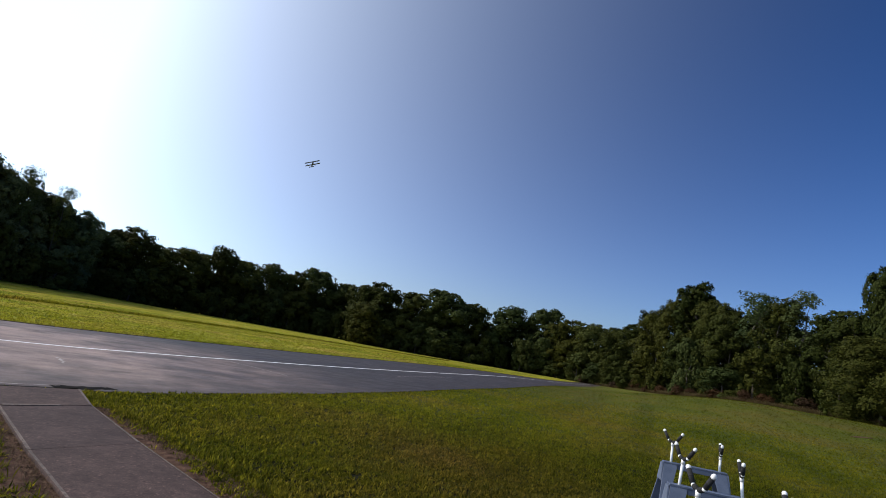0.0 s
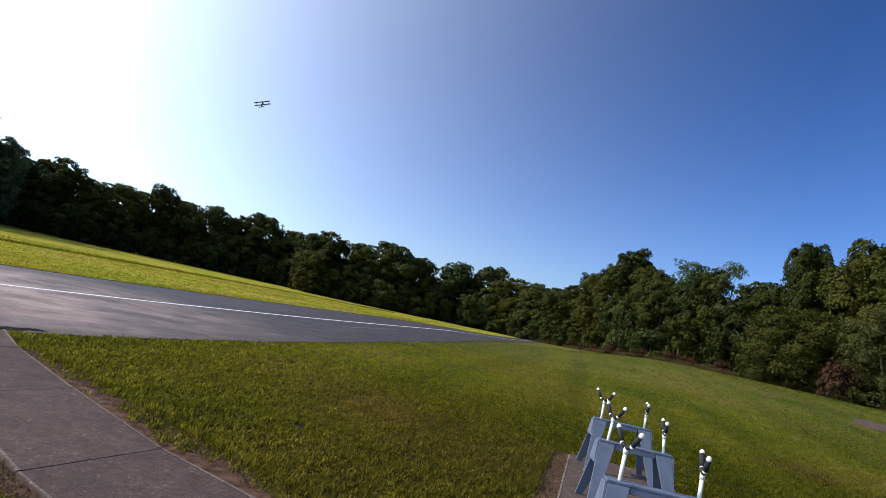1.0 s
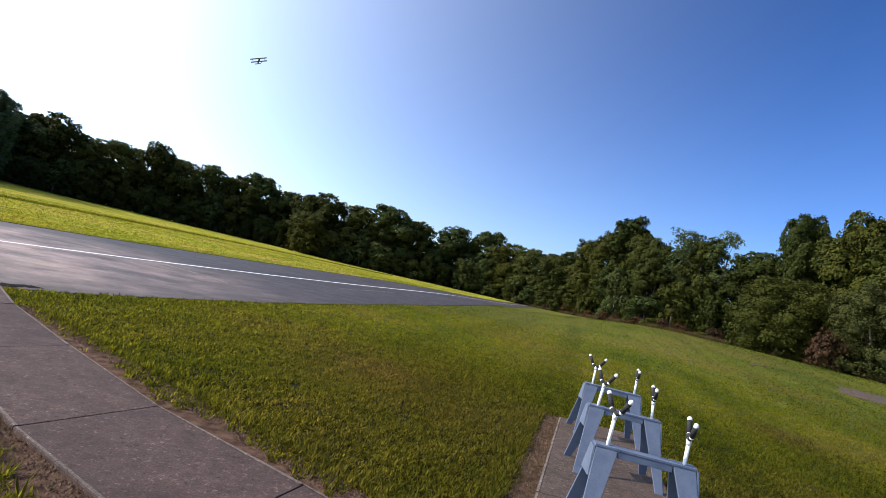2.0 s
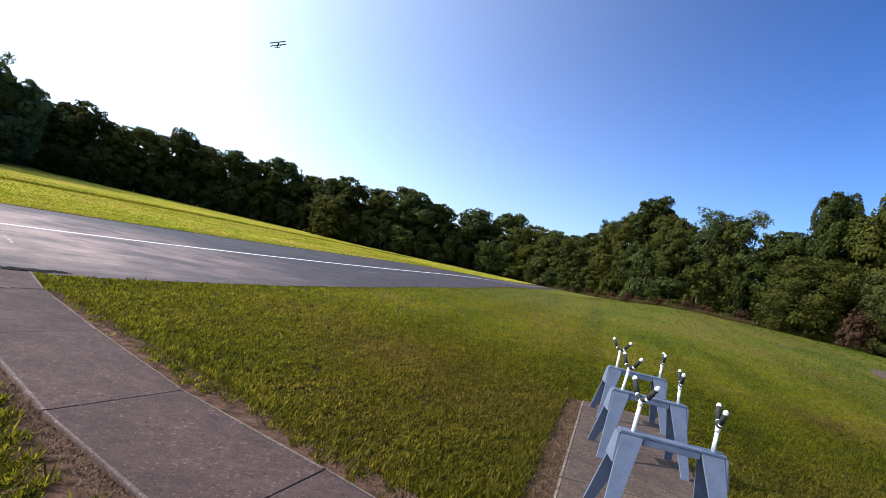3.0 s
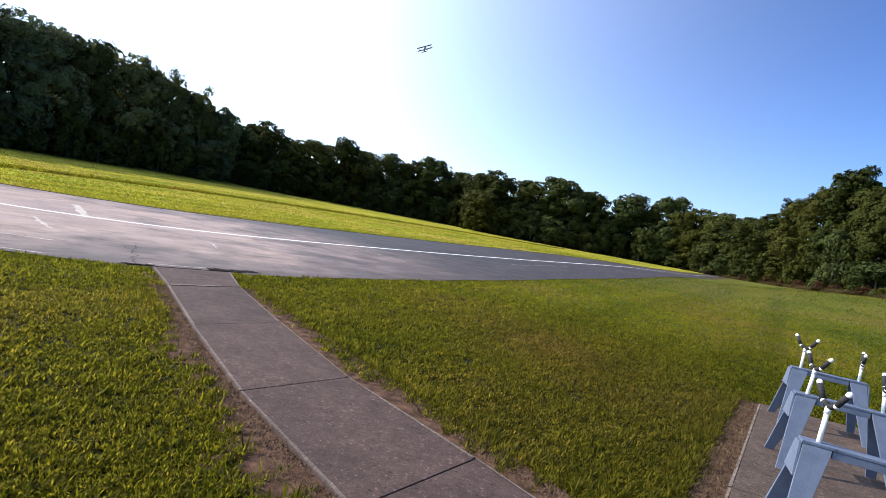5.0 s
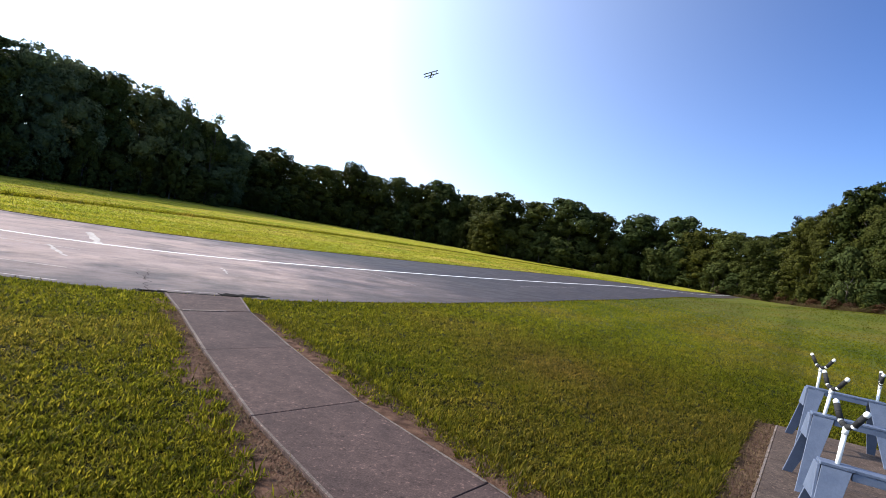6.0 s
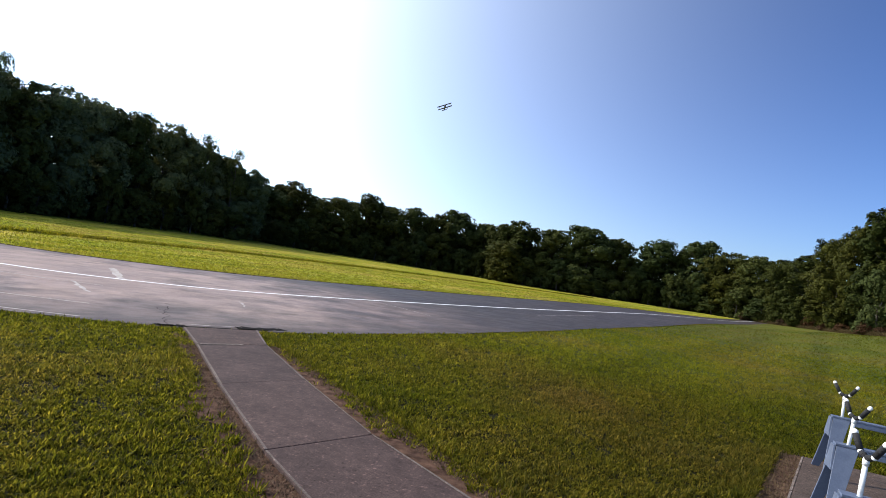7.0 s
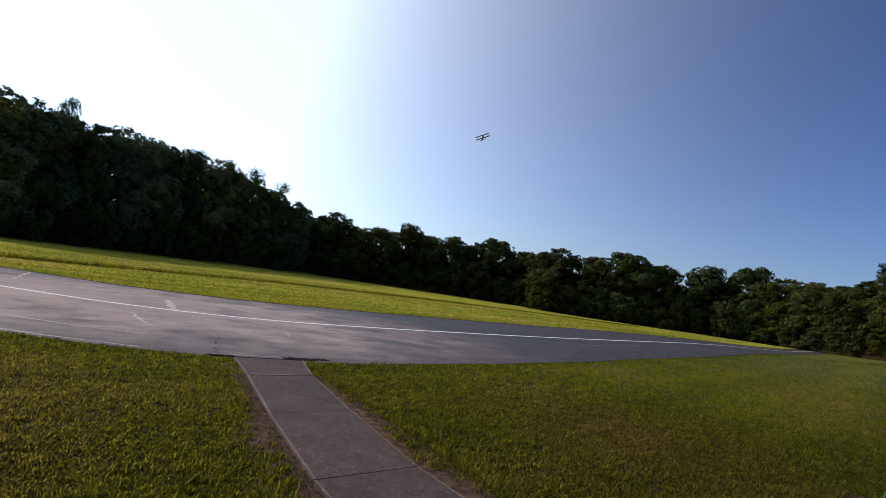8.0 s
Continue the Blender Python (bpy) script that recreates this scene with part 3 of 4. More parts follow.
def build_stand(m, turns, label):
    stand = tagged(new("starting_stand"), label, "model stand", "stands on the pad")
    H_ = 0.675
    for end in (-1, 1):
        for side in (-1, 1):
            top0, top1 = (0.385 * end, 0.050 * side, H_), (0.215 * end, 0.050 * side, H_)
            foot0, foot1 = (0.475 * end, 0.30 * side, 0.0), (0.395 * end, 0.30 * side, 0.0)
            bm = bmesh.new()
            plate(bm, [foot0, foot1, top1, top0] if side * end > 0 else [top0, top1, foot1, foot0], 0.019, 0.002)
            part("leg", bm, GREY_PAINT, stand)
        bm = bmesh.new()
        x = 0.387 * end
        drop, out = 0.215, 0.118
        lean = 0.021 * end
        plate(bm, [(x + 0.004 * end, -0.052, H_), (x + 0.004 * end, 0.052, H_), (x + lean, out, H_ - drop), (x + lean, -out, H_ - drop)][::end], 0.019, 0.002)
        part("end_panel", bm, GREY_PAINT, stand)
        bm = bmesh.new()
        box(bm, min(0.394 * end, 0.20 * end), max(0.394 * end, 0.20 * end), -0.054, 0.054, H_ + 0.001, H_ + 0.021, 0.002)
        part("cap_board", bm, GREY_PAINT, stand)
    bm = bmesh.new()
    box(bm, -0.212, 0.212, -0.046, -0.027, H_ - 0.055, H_ - 0.002, 0.002)
    box(bm, -0.212, 0.212, 0.027, 0.046, H_ - 0.055, H_ - 0.002, 0.002)
    box(bm, -0.199, 0.199, -0.050, 0.050, H_, H_ + 0.019, 0.002)
    part("beam", bm, GREY_PAINT, stand, "grey painted top beam")
    fork(stand, -0.29, turns[0], turns[2], 0.065)
    fork(stand, 0.31, turns[1], turns[3], 0.015)
    stand.matrix_world = m
    return stand


for (sx, sy), turns in zip(((2.73, 3.70), (3.57, 5.30), (4.41, 6.90)), ((22, -12, 3, 0), (26, -10, 6, -5), (40, -12, 0, 0))):
    build_stand(pose(sx, sy, 0.043, 0, 0, STAND_YAW), turns, "grey painted wooden stand with padded white forks")


# ---------------------------------------------------------------- woods
def ball_mesh():
    """Corners and triangles of a small ball."""
    bm = bmesh.new()
    bmesh.ops.create_icosphere(bm, subdivisions=2, radius=1.0)
    v = np.array([p.co[:] for p in bm.verts])
    f = np.array([[p.index for p in q.verts] for q in bm.faces])
    bm.free()
    return v, f


BALL_V, BALL_F = ball_mesh()


def crown_mesh(name, mat, seed, n_leaves, height, radius, low=0.12, lobes=16, leaf=0.30, airy=0.0, pointed=0.0, sprays=24):
    """A crown of billowing lobes, each a heap of leafy sprays round a dense heart, uneven in outline, down to low * height."""
    rng = np.random.default_rng(seed)

    def unit(v):
        return v / np.linalg.norm(v, axis=1)[:, None]

    cz = low + (0.90 - low) * (np.arange(lobes) + rng.uniform(0, 1, lobes)) / lobes
    prof = np.sqrt(np.clip(1 - (np.clip(cz - 0.42, 0, 1) / 0.60) ** 2, 0.05, 1)) ** (1.0 + 2 * pointed) * np.where(cz < 0.3, 0.86 + 0.14 * cz / 0.3, 1.0)
    ang = np.arange(lobes) * 2.4 + rng.uniform(-0.7, 0.7, lobes)
    rad = prof * radius * rng.uniform(0.34, 0.70, lobes)
    lr = radius * rng.uniform(0.26, 0.44, lobes) * (0.60 + 0.40 * prof)
    top = rng.choice(lobes, 3)
    rad[top] *= 0.4
    cz[top] = rng.uniform(0.76, 0.90, 3)
    c = np.stack([rad * np.cos(ang), rad * np.sin(ang), cz * height], 1)
    # sprays of foliage on every lobe
    own = np.repeat(np.arange(lobes), sprays)
    way = unit(rng.normal(size=(len(own), 3)) + np.array([0, 0, 0.30]))
    sr = lr[own] * rng.uniform(0.22, 0.46, len(own))
    sc = c[own] + way * (lr[own] * rng.uniform(0.50, 0.98, len(own)))[:, None]
    pick = rng.choice(len(own), n_leaves, p=sr ** 2 / (sr ** 2).sum())
    d = unit(unit(rng.normal(size=(n_leaves, 3))) + way[pick] * 0.9 + np.array([0, 0, 0.15]))
    shell = rng.uniform(0.55, 1.0, n_leaves) + 0.35 * rng.uniform(0, 1, n_leaves) ** 4 + airy * rng.uniform(0, 0.9, n_leaves) ** 2
    pos = sc[pick] + d * (sr[pick] * shell)[:, None]
    stretch = height / np.percentile(pos[:, 2], 99.7)
    pos[:, 2] *= stretch
    pos[:, 2] = np.maximum(pos[:, 2], 0.1 + 0.02 * height)
    nrm = unit(0.6 * d + 0.7 * way[pick] + rng.normal(size=(n_leaves, 3)) * 0.50 + np.array([0, 0, 0.1]))
    side = unit(np.cross(nrm, rng.normal(size=(n_leaves, 3))))
    up = np.cross(nrm, side)
    s = leaf * rng.uniform(0.6, 1.25, n_leaves)[:, None]
    v = np.stack([pos - up * s * 0.5 - side * s * 0.55, pos - up * s * 0.35 + side * s * 0.55, pos + up * s * 0.75], 1).reshape(-1, 3)
    f = np.arange(len(v)).reshape(-1, 3)
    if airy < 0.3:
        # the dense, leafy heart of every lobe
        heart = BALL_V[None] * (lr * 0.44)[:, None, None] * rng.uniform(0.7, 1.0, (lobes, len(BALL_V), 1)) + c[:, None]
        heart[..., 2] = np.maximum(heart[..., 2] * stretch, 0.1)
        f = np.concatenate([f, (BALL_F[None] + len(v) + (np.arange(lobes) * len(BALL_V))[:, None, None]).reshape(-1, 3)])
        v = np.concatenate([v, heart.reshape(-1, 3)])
    return array_mesh(name, v, f, mat)


def trunk_mesh(name, mat, seed, height, r0, limbs=6):
    rnd = random.Random(seed)
    bm = bmesh.new()
    p, r = Vector((0, 0, -0.3)), r0
    k = 6
    for i in range(k):
        q = Vector((rnd.uniform(-0.12, 0.12) * i, rnd.uniform(-0.12, 0.12) * i, height * 0.8 * (i + 1) / k))
        tube(bm, p, q, r, r * 0.82, 8, False)
        p, r = q, r * 0.82
        if i >= 1:
            for _ in range(limbs // 3):
                a = rnd.uniform(0, 2 * math.pi)
                e = q + Vector((math.cos(a), math.sin(a), rnd.uniform(0.5, 1.1))) * height * rnd.uniform(0.10, 0.2)
                tube(bm, q, e, r * 0.5, r * 0.12, 6, False)
                e2 = e + Vector((rnd.uniform(-1, 1), rnd.uniform(-1, 1), rnd.uniform(0.3, 1))) * height * 0.07
                tube(bm, e, e2, r * 0.14, r * 0.04, 5, False)
    me = bpy.data.meshes.new(name)
    bm.to_mesh(me)
    bm.free()
    me.shade_smooth()
    me.materials.append(mat)
    return me


KINDS = {
    "oak": (LEAF_DARK, BARK, "dark green broadleaf tree at the wood's edge", [dict(seed=s, n_leaves=21000, height=18, radius=6.4, low=0.06, lobes=24, leaf=0.35) for s in (1, 2, 3)]),
    "maple": (LEAF_MID, BARK, "green broadleaf tree with a dense rounded crown", [dict(seed=s, n_leaves=21000, height=16, radius=6.2, low=0.05, lobes=24, leaf=0.35) for s in (4, 5, 6)]),
    "veiled": (LEAF_OLIVE, BARK, "tall broadleaf tree on the rising ground, tinted grey-green for glare", [dict(seed=s, n_leaves=27000, height=18, radius=6.4, low=0.06, lobes=26, leaf=0.32) for s in (31, 32, 33)]),
    "young": (LEAF_MID, BARK, "low leafy tree at the wood's edge beside the grass", [dict(seed=s, n_leaves=6200, height=7, radius=3.2, low=0.05, lobes=14, leaf=0.23) for s in (19, 20, 21)]),
    "young_dark": (LEAF_DARK, BARK, "low dark leafy tree at the wood's edge beside the grass", [dict(seed=s, n_leaves=5200, height=8, radius=3.6, low=0.05, lobes=14, leaf=0.30) for s in (22, 24)]),
    "walnut": (LEAF_LIGHT, BARK, "light green tree with foliage down to the grass", [dict(seed=s, n_leaves=26000, height=9, radius=4.6, low=0.05, lobes=24, leaf=0.165) for s in (7, 8)]),
    "locust": (LEAF_PALE, BARK, "pale green feathery tree with foliage down to the grass", [dict(seed=s, n_leaves=24000, height=9, radius=4.6, low=0.05, lobes=24, leaf=0.155) for s in (27,)]),
    "slender": (LEAF_MID, BARK, "slender tall green tree with gaps in its crown", [dict(seed=s, n_leaves=18000, height=15, radius=3.6, low=0.12, lobes=24, leaf=0.23, pointed=0.1) for s in (9, 10)]),
    "ash": (LEAF_MID, BARK, "tall green broadleaf tree hung with vines", [dict(seed=s, n_leaves=28000, height=15, radius=4.8, low=0.05, lobes=24, leaf=0.23) for s in (14, 15, 16)]),
    "thick": (LEAF_DARK, BARK, "dark tree deeper in the wood", [dict(seed=s, n_leaves=5000, height=12, radius=4.4, low=0.05, lobes=20, leaf=0.44) for s in (17, 18)]),
    "scrub": (LEAF_DARK, BARK, "dense dark undergrowth below the trees", [dict(seed=36, n_leaves=1700, height=6, radius=4.0, low=0.03, lobes=16, leaf=0.50)]),
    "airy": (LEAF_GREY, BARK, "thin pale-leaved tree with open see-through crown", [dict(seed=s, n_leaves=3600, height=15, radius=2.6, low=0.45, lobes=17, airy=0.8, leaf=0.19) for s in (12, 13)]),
}


PROTO = {}


def tree(kind, variant, x, y, z, height, spread, turn, label="", group="trees of the wood"):
    """A tree of a kind; the first of each variant is built, later ones share its meshes."""
    leaf_mat, bark_mat, text, specs = KINDS[kind]
    spec = specs[variant % len(specs)]
    m = Matrix.LocRotScale((x, y, z), Euler((0, 0, radians(turn))), (spread / (2 * spec["radius"]), spread / (2 * spec["radius"]), height / spec["height"]))
    key = (kind, variant % len(specs))
    if key not in PROTO:
        ob = new("tree")
        new("trunk", trunk_mesh("trunk", bark_mat, spec["seed"] + 50, spec["height"], 0.20)).parent = ob
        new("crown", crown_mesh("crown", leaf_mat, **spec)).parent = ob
        tagged(ob, text, "tree", group)
        PROTO[key] = ob
        ob.matrix_basis = m
    else:
        src = PROTO[key]
        ob = copy_thing(src, m @ Matrix.Diagonal((1 / src.scale.x, 1 / src.scale.y, 1 / src.scale.z, 1)))
    if label:
        tagged(ob, label)
    return ob


# azimuth, metres away, degrees its top stands above eye level, width in metres
LEFT_WOOD = [(-55, 92, 10.4, 11), (-51.5, 96, 10.2, 9), (-48.5, 100, 10.0, 9), (-45.5, 104, 9.4, 9), (-43, 108, 9.3, 10), (-40, 112, 8.8, 9), (-37, 114, 8.7, 9.5), (-34, 116, 7.8, 9), (-31.2, 118, 6.8, 8), (-29.2, 118, 6.0, 7)]
FAR_WOOD = [(-27, 130, 4.5, 9), (-25, 132, 5.4, 9), (-22.4, 134, 4.4, 9), (-19.6, 140, 4.5, 10), (-16.8, 144, 5.4, 10), (-14, 146, 4.6, 9), (-11.6, 148, 4.8, 8), (-9, 150, 4.6, 9), (-7, 152, 5.2, 10),
            (-4, 152, 4.4, 9), (-0.8, 140, 5.1, 11), (3, 142, 4.8, 11), (6.9, 142, 5.5, 12), (10, 145, 4.7, 9), (13.5, 146, 5.0, 10), (17.4, 145, 5.4, 10), (20, 142, 4.6, 9), (22.5, 138, 4.5, 9)]
RIGHT_WOOD = [(24.6, 128, 5.1, 8), (26.6, 118, 5.6, 8), (28.6, 104, 7.4, 8), (30.2, 98, 8.6, 7), (31.7, 94, 10.5, 7.5), (33.4, 92, 8.8, 7), (34.8, 88, 8.0, 7), (37, 86, 10.0, 6), (38.7, 84, 9.4, 6),
              (40.3, 84, 10.4, 5), (42.2, 82, 8.7, 6), (44.0, 78, 9.0, 6), (46.6, 74, 12.9, 6.1), (49.2, 72, 11.2, 7), (51, 70, 13.2, 7), (53, 68, 11.9, 8), (56, 66, 12.5, 9), (60, 66, 12, 9), (65, 66, 12, 9)]


def skyline(az):
    pts = LEFT_WOOD + FAR_WOOD + RIGHT_WOOD
    return float(np.interp(az, [p[0] for p in pts], [p[2] for p in pts])), float(np.interp(az, [p[0] for p in pts], [p[1] for p in pts]))


def build_woods():
    rnd = random.Random(21)
    eye = 1.75
    # the trees that make the skyline
    for wood, kinds in ((LEFT_WOOD, ("veiled", "veiled", "oak")), (FAR_WOOD, ("oak", "maple", "oak")), (RIGHT_WOOD, ("ash", "slender", "ash"))):
        for i, (az, r, el, width) in enumerate(wood):
            x, y, z = at(az, r)
            h = eye + r * math.tan(radians(el + (0.1 if az < -47 else 0.5 if az < -28 else 0.72 if az < 24 else 0.3))) - z
            kind = kinds[i % len(kinds)]
            if wood is RIGHT_WOOD and width <= 6:
                kind = "airy" if az in (40.3, 37) else "slender"
            tree(kind, rnd.randrange(3), x, y, z - 0.1, h, width * (1.5 if az < 24 else 1.25), rnd.uniform(0, 360))
    # trees behind and between, lower than the skyline
    az = -64.0
    while az < 74:
        el, r = skyline(az)
        for back, share in ((6, 0.90), (14, 0.82)):
            if back == 14 and az > -27 and rnd.random() < 0.5:
                continue
            a, d = az + rnd.uniform(-0.8, 0.8), r + back + rnd.uniform(-2, 2)
            x, y, z = at(a, d)
            h = eye + d * math.tan(radians(el * share * rnd.uniform(0.8, 1.0))) - z
            tree("thick" if back > 6 or az < 24 else rnd.choice(("thick", "slender")), rnd.randrange(3), x, y, z - 0.1, max(h, 6.0), rnd.uniform(10, 14), rnd.uniform(0, 360))
        az += math.degrees(7.0 / r)
    # dense trees close behind the tall ones on the right
    for a, d, el, w in ((46.6, 77, 12.0, 6.0), (49.4, 76, 10.8, 9.0), (51.2, 75, 12.2, 7.0), (54, 74, 11.5, 9.0), (31.7, 98, 9.6, 7.0), (37.5, 91, 9.0, 7.0)):
        x, y, z = at(a, d)
        tree("thick", 0, x, y, z - 0.1, eye + d * math.tan(radians(el)) - z, w, 50 * a)
    # undergrowth
    az = -63.0
    while az < 72:
        el, r = skyline(az)
        x, y, z = at(az, r + rnd.uniform(2, 4))
        tree("scrub", 0, x, y, z - 0.2, rnd.uniform(4.5, 6.5), rnd.uniform(8, 10), rnd.uniform(0, 360))
        az += math.degrees(5.0 / r)
    # lower trees along the wood's edge
    az = -62.0
    while az < 70:
        el, r = skyline(az)
        d = r - rnd.uniform(3.0, 6.5)
        x, y, z = at(az, d)
        h = rnd.uniform(0.28, 0.58) * (eye + d * math.tan(radians(el)) - z)
        kind = rnd.choice(("young", "young", "young_dark")) if az > 24 else rnd.choice(("young_dark", "young_dark", "young"))
        tree(kind, rnd.randrange(3), x, y, z - 0.1, h, rnd.uniform(4.5, 7.5), rnd.uniform(0, 360), "low leafy tree at the wood's edge beside the grass")
        az += math.degrees(rnd.uniform(3.2, 5.2) / r)
    # the light green trees that stand out before the right-hand wood and one before the left-hand wood
    for a, d, h, w in ((45.9, 66, 8.3, 10.5), (-26.2, 122, 5.0, 8.0)):
        x, y, z = at(a, d)
        tree("walnut", 0 if a > 0 else 1, x, y, z - 0.1, h, w, 40 * a, "bright yellow-green leafy tree standing before darker trees")
    x, y, z = at(52.4, 60)
    tree("locust", 0, x, y, z - 0.1, 8.0, 9.0, 15)
    x, y, z = at(-1.5, 134)
    tree("maple", 1, x, y, z - 0.1, 9.8, 9.5, 15)
    for a, d, el, w in ((-49.7, 96, 11.6, 5.0), (-38.8, 110, 9.8, 4.5), (-33.2, 113, 9.2, 4.6), (-30.6, 114, 8.3, 4.4)):
        x, y, z = at(a, d)
        tree("airy", 0, x, y, z - 0.1, eye + d * math.tan(radians(el)) - z, w, 70 * a)


build_woods()


def bush(spec, mat, x, y, z, height, width, turn, label):
    ob = new("bush")
    new("foliage", crown_mesh("foliage", mat, **spec)).parent = ob
    ob.matrix_basis = Matrix.LocRotScale((x, y, z), Euler((0, 0, turn)), (width / (2 * spec["radius"]), width / (2 * spec["radius"]), height / spec["height"]))
    return tagged(ob, label, "bush", "bushes at the wood's edge")


def build_bushes():
    rnd = random.Random(33)
    base = None
    green = None
    az = 22.0
    while az < 68:
        el, r = skyline(az)
        d = r - rnd.uniform(6.5, 9.0)
        x, y, z = at(az, d)
        h, w = rnd.uniform(0.9, 2.2), rnd.uniform(2.0, 4.0)
        brown = rnd.random() < 0.4
        src = base if brown else green
        if src is None:
            src = bush(dict(seed=41 if brown else 42, n_leaves=2200, height=2.0, radius=1.5, low=0.05, lobes=16, leaf=0.115), LEAF_BROWN if brown else LEAF_MID, x, y, z, h, w, 0, "dry reddish-brown bush at the wood's edge" if brown else "low green bush at the wood's edge")
            if brown:
                base = src
            else:
                green = src
        else:
            copy_thing(src, Matrix.LocRotScale((x, y, z - 0.05), Euler((0, 0, rnd.uniform(0, 6))), (w / 3.0, w / 3.0, h / 2.0)) @ Matrix.Diagonal((1 / src.scale.x, 1 / src.scale.y, 1 / src.scale.z, 1)))
        az += math.degrees(rnd.uniform(1.4, 2.6) / d)
    x, y, z = at(49.6, 58.5)
    copy_thing(base, Matrix.LocRotScale((x, y, z - 0.05), None, (4.2 / 3.0, 3.6 / 3.0, 3.6 / 2.0)) @ Matrix.Diagonal((1 / base.scale.x, 1 / base.scale.y, 1 / base.scale.z, 1)))


build_bushes()


# ---------------------------------------------------------------- model aeroplane in flight
def build_plane():
    ob = tagged(new("model_biplane"), "small dark radio-controlled biplane flying in the sky", "model aeroplane")
    bm = bmesh.new()
    tube(bm, (-0.75, 0, 0), (0.42, 0, 0), 0.035, 0.095, 12)
    tube(bm, (0.42, 0, 0), (0.55, 0, 0), 0.095, 0.07, 12)
    part("fuselage", bm, PLANE_SKIN, ob, "", True)
    for z, x in ((-0.08, 0.12), (0.20, 0.22)):
        bm = bmesh.new()
        box(bm, x - 0.13, x + 0.13, -0.85, 0.85, z - 0.012, z + 0.012, 0.008)
        part("wing", bm, PLANE_SKIN, ob)
    for y in (-0.62, 0.62):
        bm = bmesh.new()
        tube(bm, (0.10, y, -0.08), (0.20, y, 0.20), 0.012, 0.012, 6)
        tube(bm, (0.20, y, -0.08), (0.28, y, 0.20), 0.012, 0.012, 6)
        part("strut", bm, PLANE_SKIN, ob)
    bm = bmesh.new()
    box(bm, -0.78, -0.58, -0.30, 0.30, -0.01, 0.01, 0.006)
    part("tailplane", bm, PLANE_SKIN, ob)
    bm = bmesh.new()
    plate(bm, [(-0.80, 0.008, 0.0), (-0.80, 0.008, 0.26), (-0.68, 0.008, 0.24), (-0.55, 0.008, 0.0)], 0.016)
    part("fin", bm, PLANE_SKIN, ob)
    for y in (-0.18, 0.18):
        bm = bmesh.new()
        tube(bm, (0.25, y, -0.24), (0.25, y * 1.2, -0.24), 0.06, 0.06, 14)
        tube(bm, (0.22, y * 0.3, -0.05), (0.25, y, -0.24), 0.010, 0.010, 6)
        part("wheel", bm, PLANE_SKIN, ob)
    x, y = 60 * math.sin(radians(-10.4)), 60 * math.cos(radians(-10.4))
    ob.matrix_world = pose(x, y, 1.75 + 60 * math.tan(radians(16.5)), 28, -8, -78)


build_plane()


# ---------------------------------------------------------------- grass
def inside(poly, x, y):
    """Which of the plan points lie in a convex polygon (either winding)."""
    ok_a, ok_b = np.ones(len(x), bool), np.ones(len(x), bool)
    for (ax, ay), (bx, by) in zip(poly, poly[1:] + poly[:1]):
        s = (bx - ax) * (y - ay) - (by - ay) * (x - ax)
        ok_a &= s >= 0
        ok_b &= s <= 0
    return ok_a | ok_b


def strip_poly(a, c, out, w0, w1):
    return [tuple(a - out * 0.2), tuple(c - out * 0.2), tuple(c + out * w1), tuple(a + out * w0)]


def bare(x, y, rng):
    """Plan points on concrete, asphalt or bare soil."""
    j = rng.normal(size=len(x)) * 0.05
    k = rng.normal(size=len(x)) * 0.05
    on = np.zeros(len(x), bool)
    marks = [-60, -30, -13, -9, -6, -4.5, -3, -1.6, 0, 1.5, 3, 5, 8, 11, 15, 22, 30, 55, 90, 135]
    for s0, s1 in zip(marks, marks[1:]):
        on |= inside([tuple(on_runway(s0, 0)), tuple(on_runway(s1, 0)), tuple(on_runway(s1, 1)), tuple(on_runway(s0, 1))], x + j * 0.6, y + k * 0.6)
    solid = [[tuple(WALK_L[i]), tuple(WALK_L[i + 1]), tuple(WALK_R[i + 1]), tuple(WALK_R[i])] for i in range(len(WALK_L) - 1)]
    solid.append([tuple(PAD_O), tuple(PAD_O + PAD_U * 1.32), tuple(PAD_O + PAD_U * 1.32 - PAD_V * 5.45), tuple(PAD_O - PAD_V * 5.45)])
    for p in solid:
        on |= inside(p, x, y)
    wob = 0.06 * np.sin(x * 7 + y * 3) + 0.05 * np.sin(x * 17 - y * 11)
    strips = [strip_poly(PAD_O + PAD_V * 0.1, PAD_O - PAD_V * 5.4, pad_out, 0.26, 0.30)]
    for i in range(1, len(WALK_L) - 1):
        strips.append(strip_poly(WALK_L[i], WALK_L[i + 1], -walk_out, 0.21 + 0.024 * i, 0.234 + 0.024 * i))
        strips.append(strip_poly(WALK_R[i], WALK_R[i + 1], walk_out, 0.19 + 0.012 * i, 0.202 + 0.012 * i))
    for p in strips:
        on |= inside(p, x + j + wob, y + k + wob)
    return on


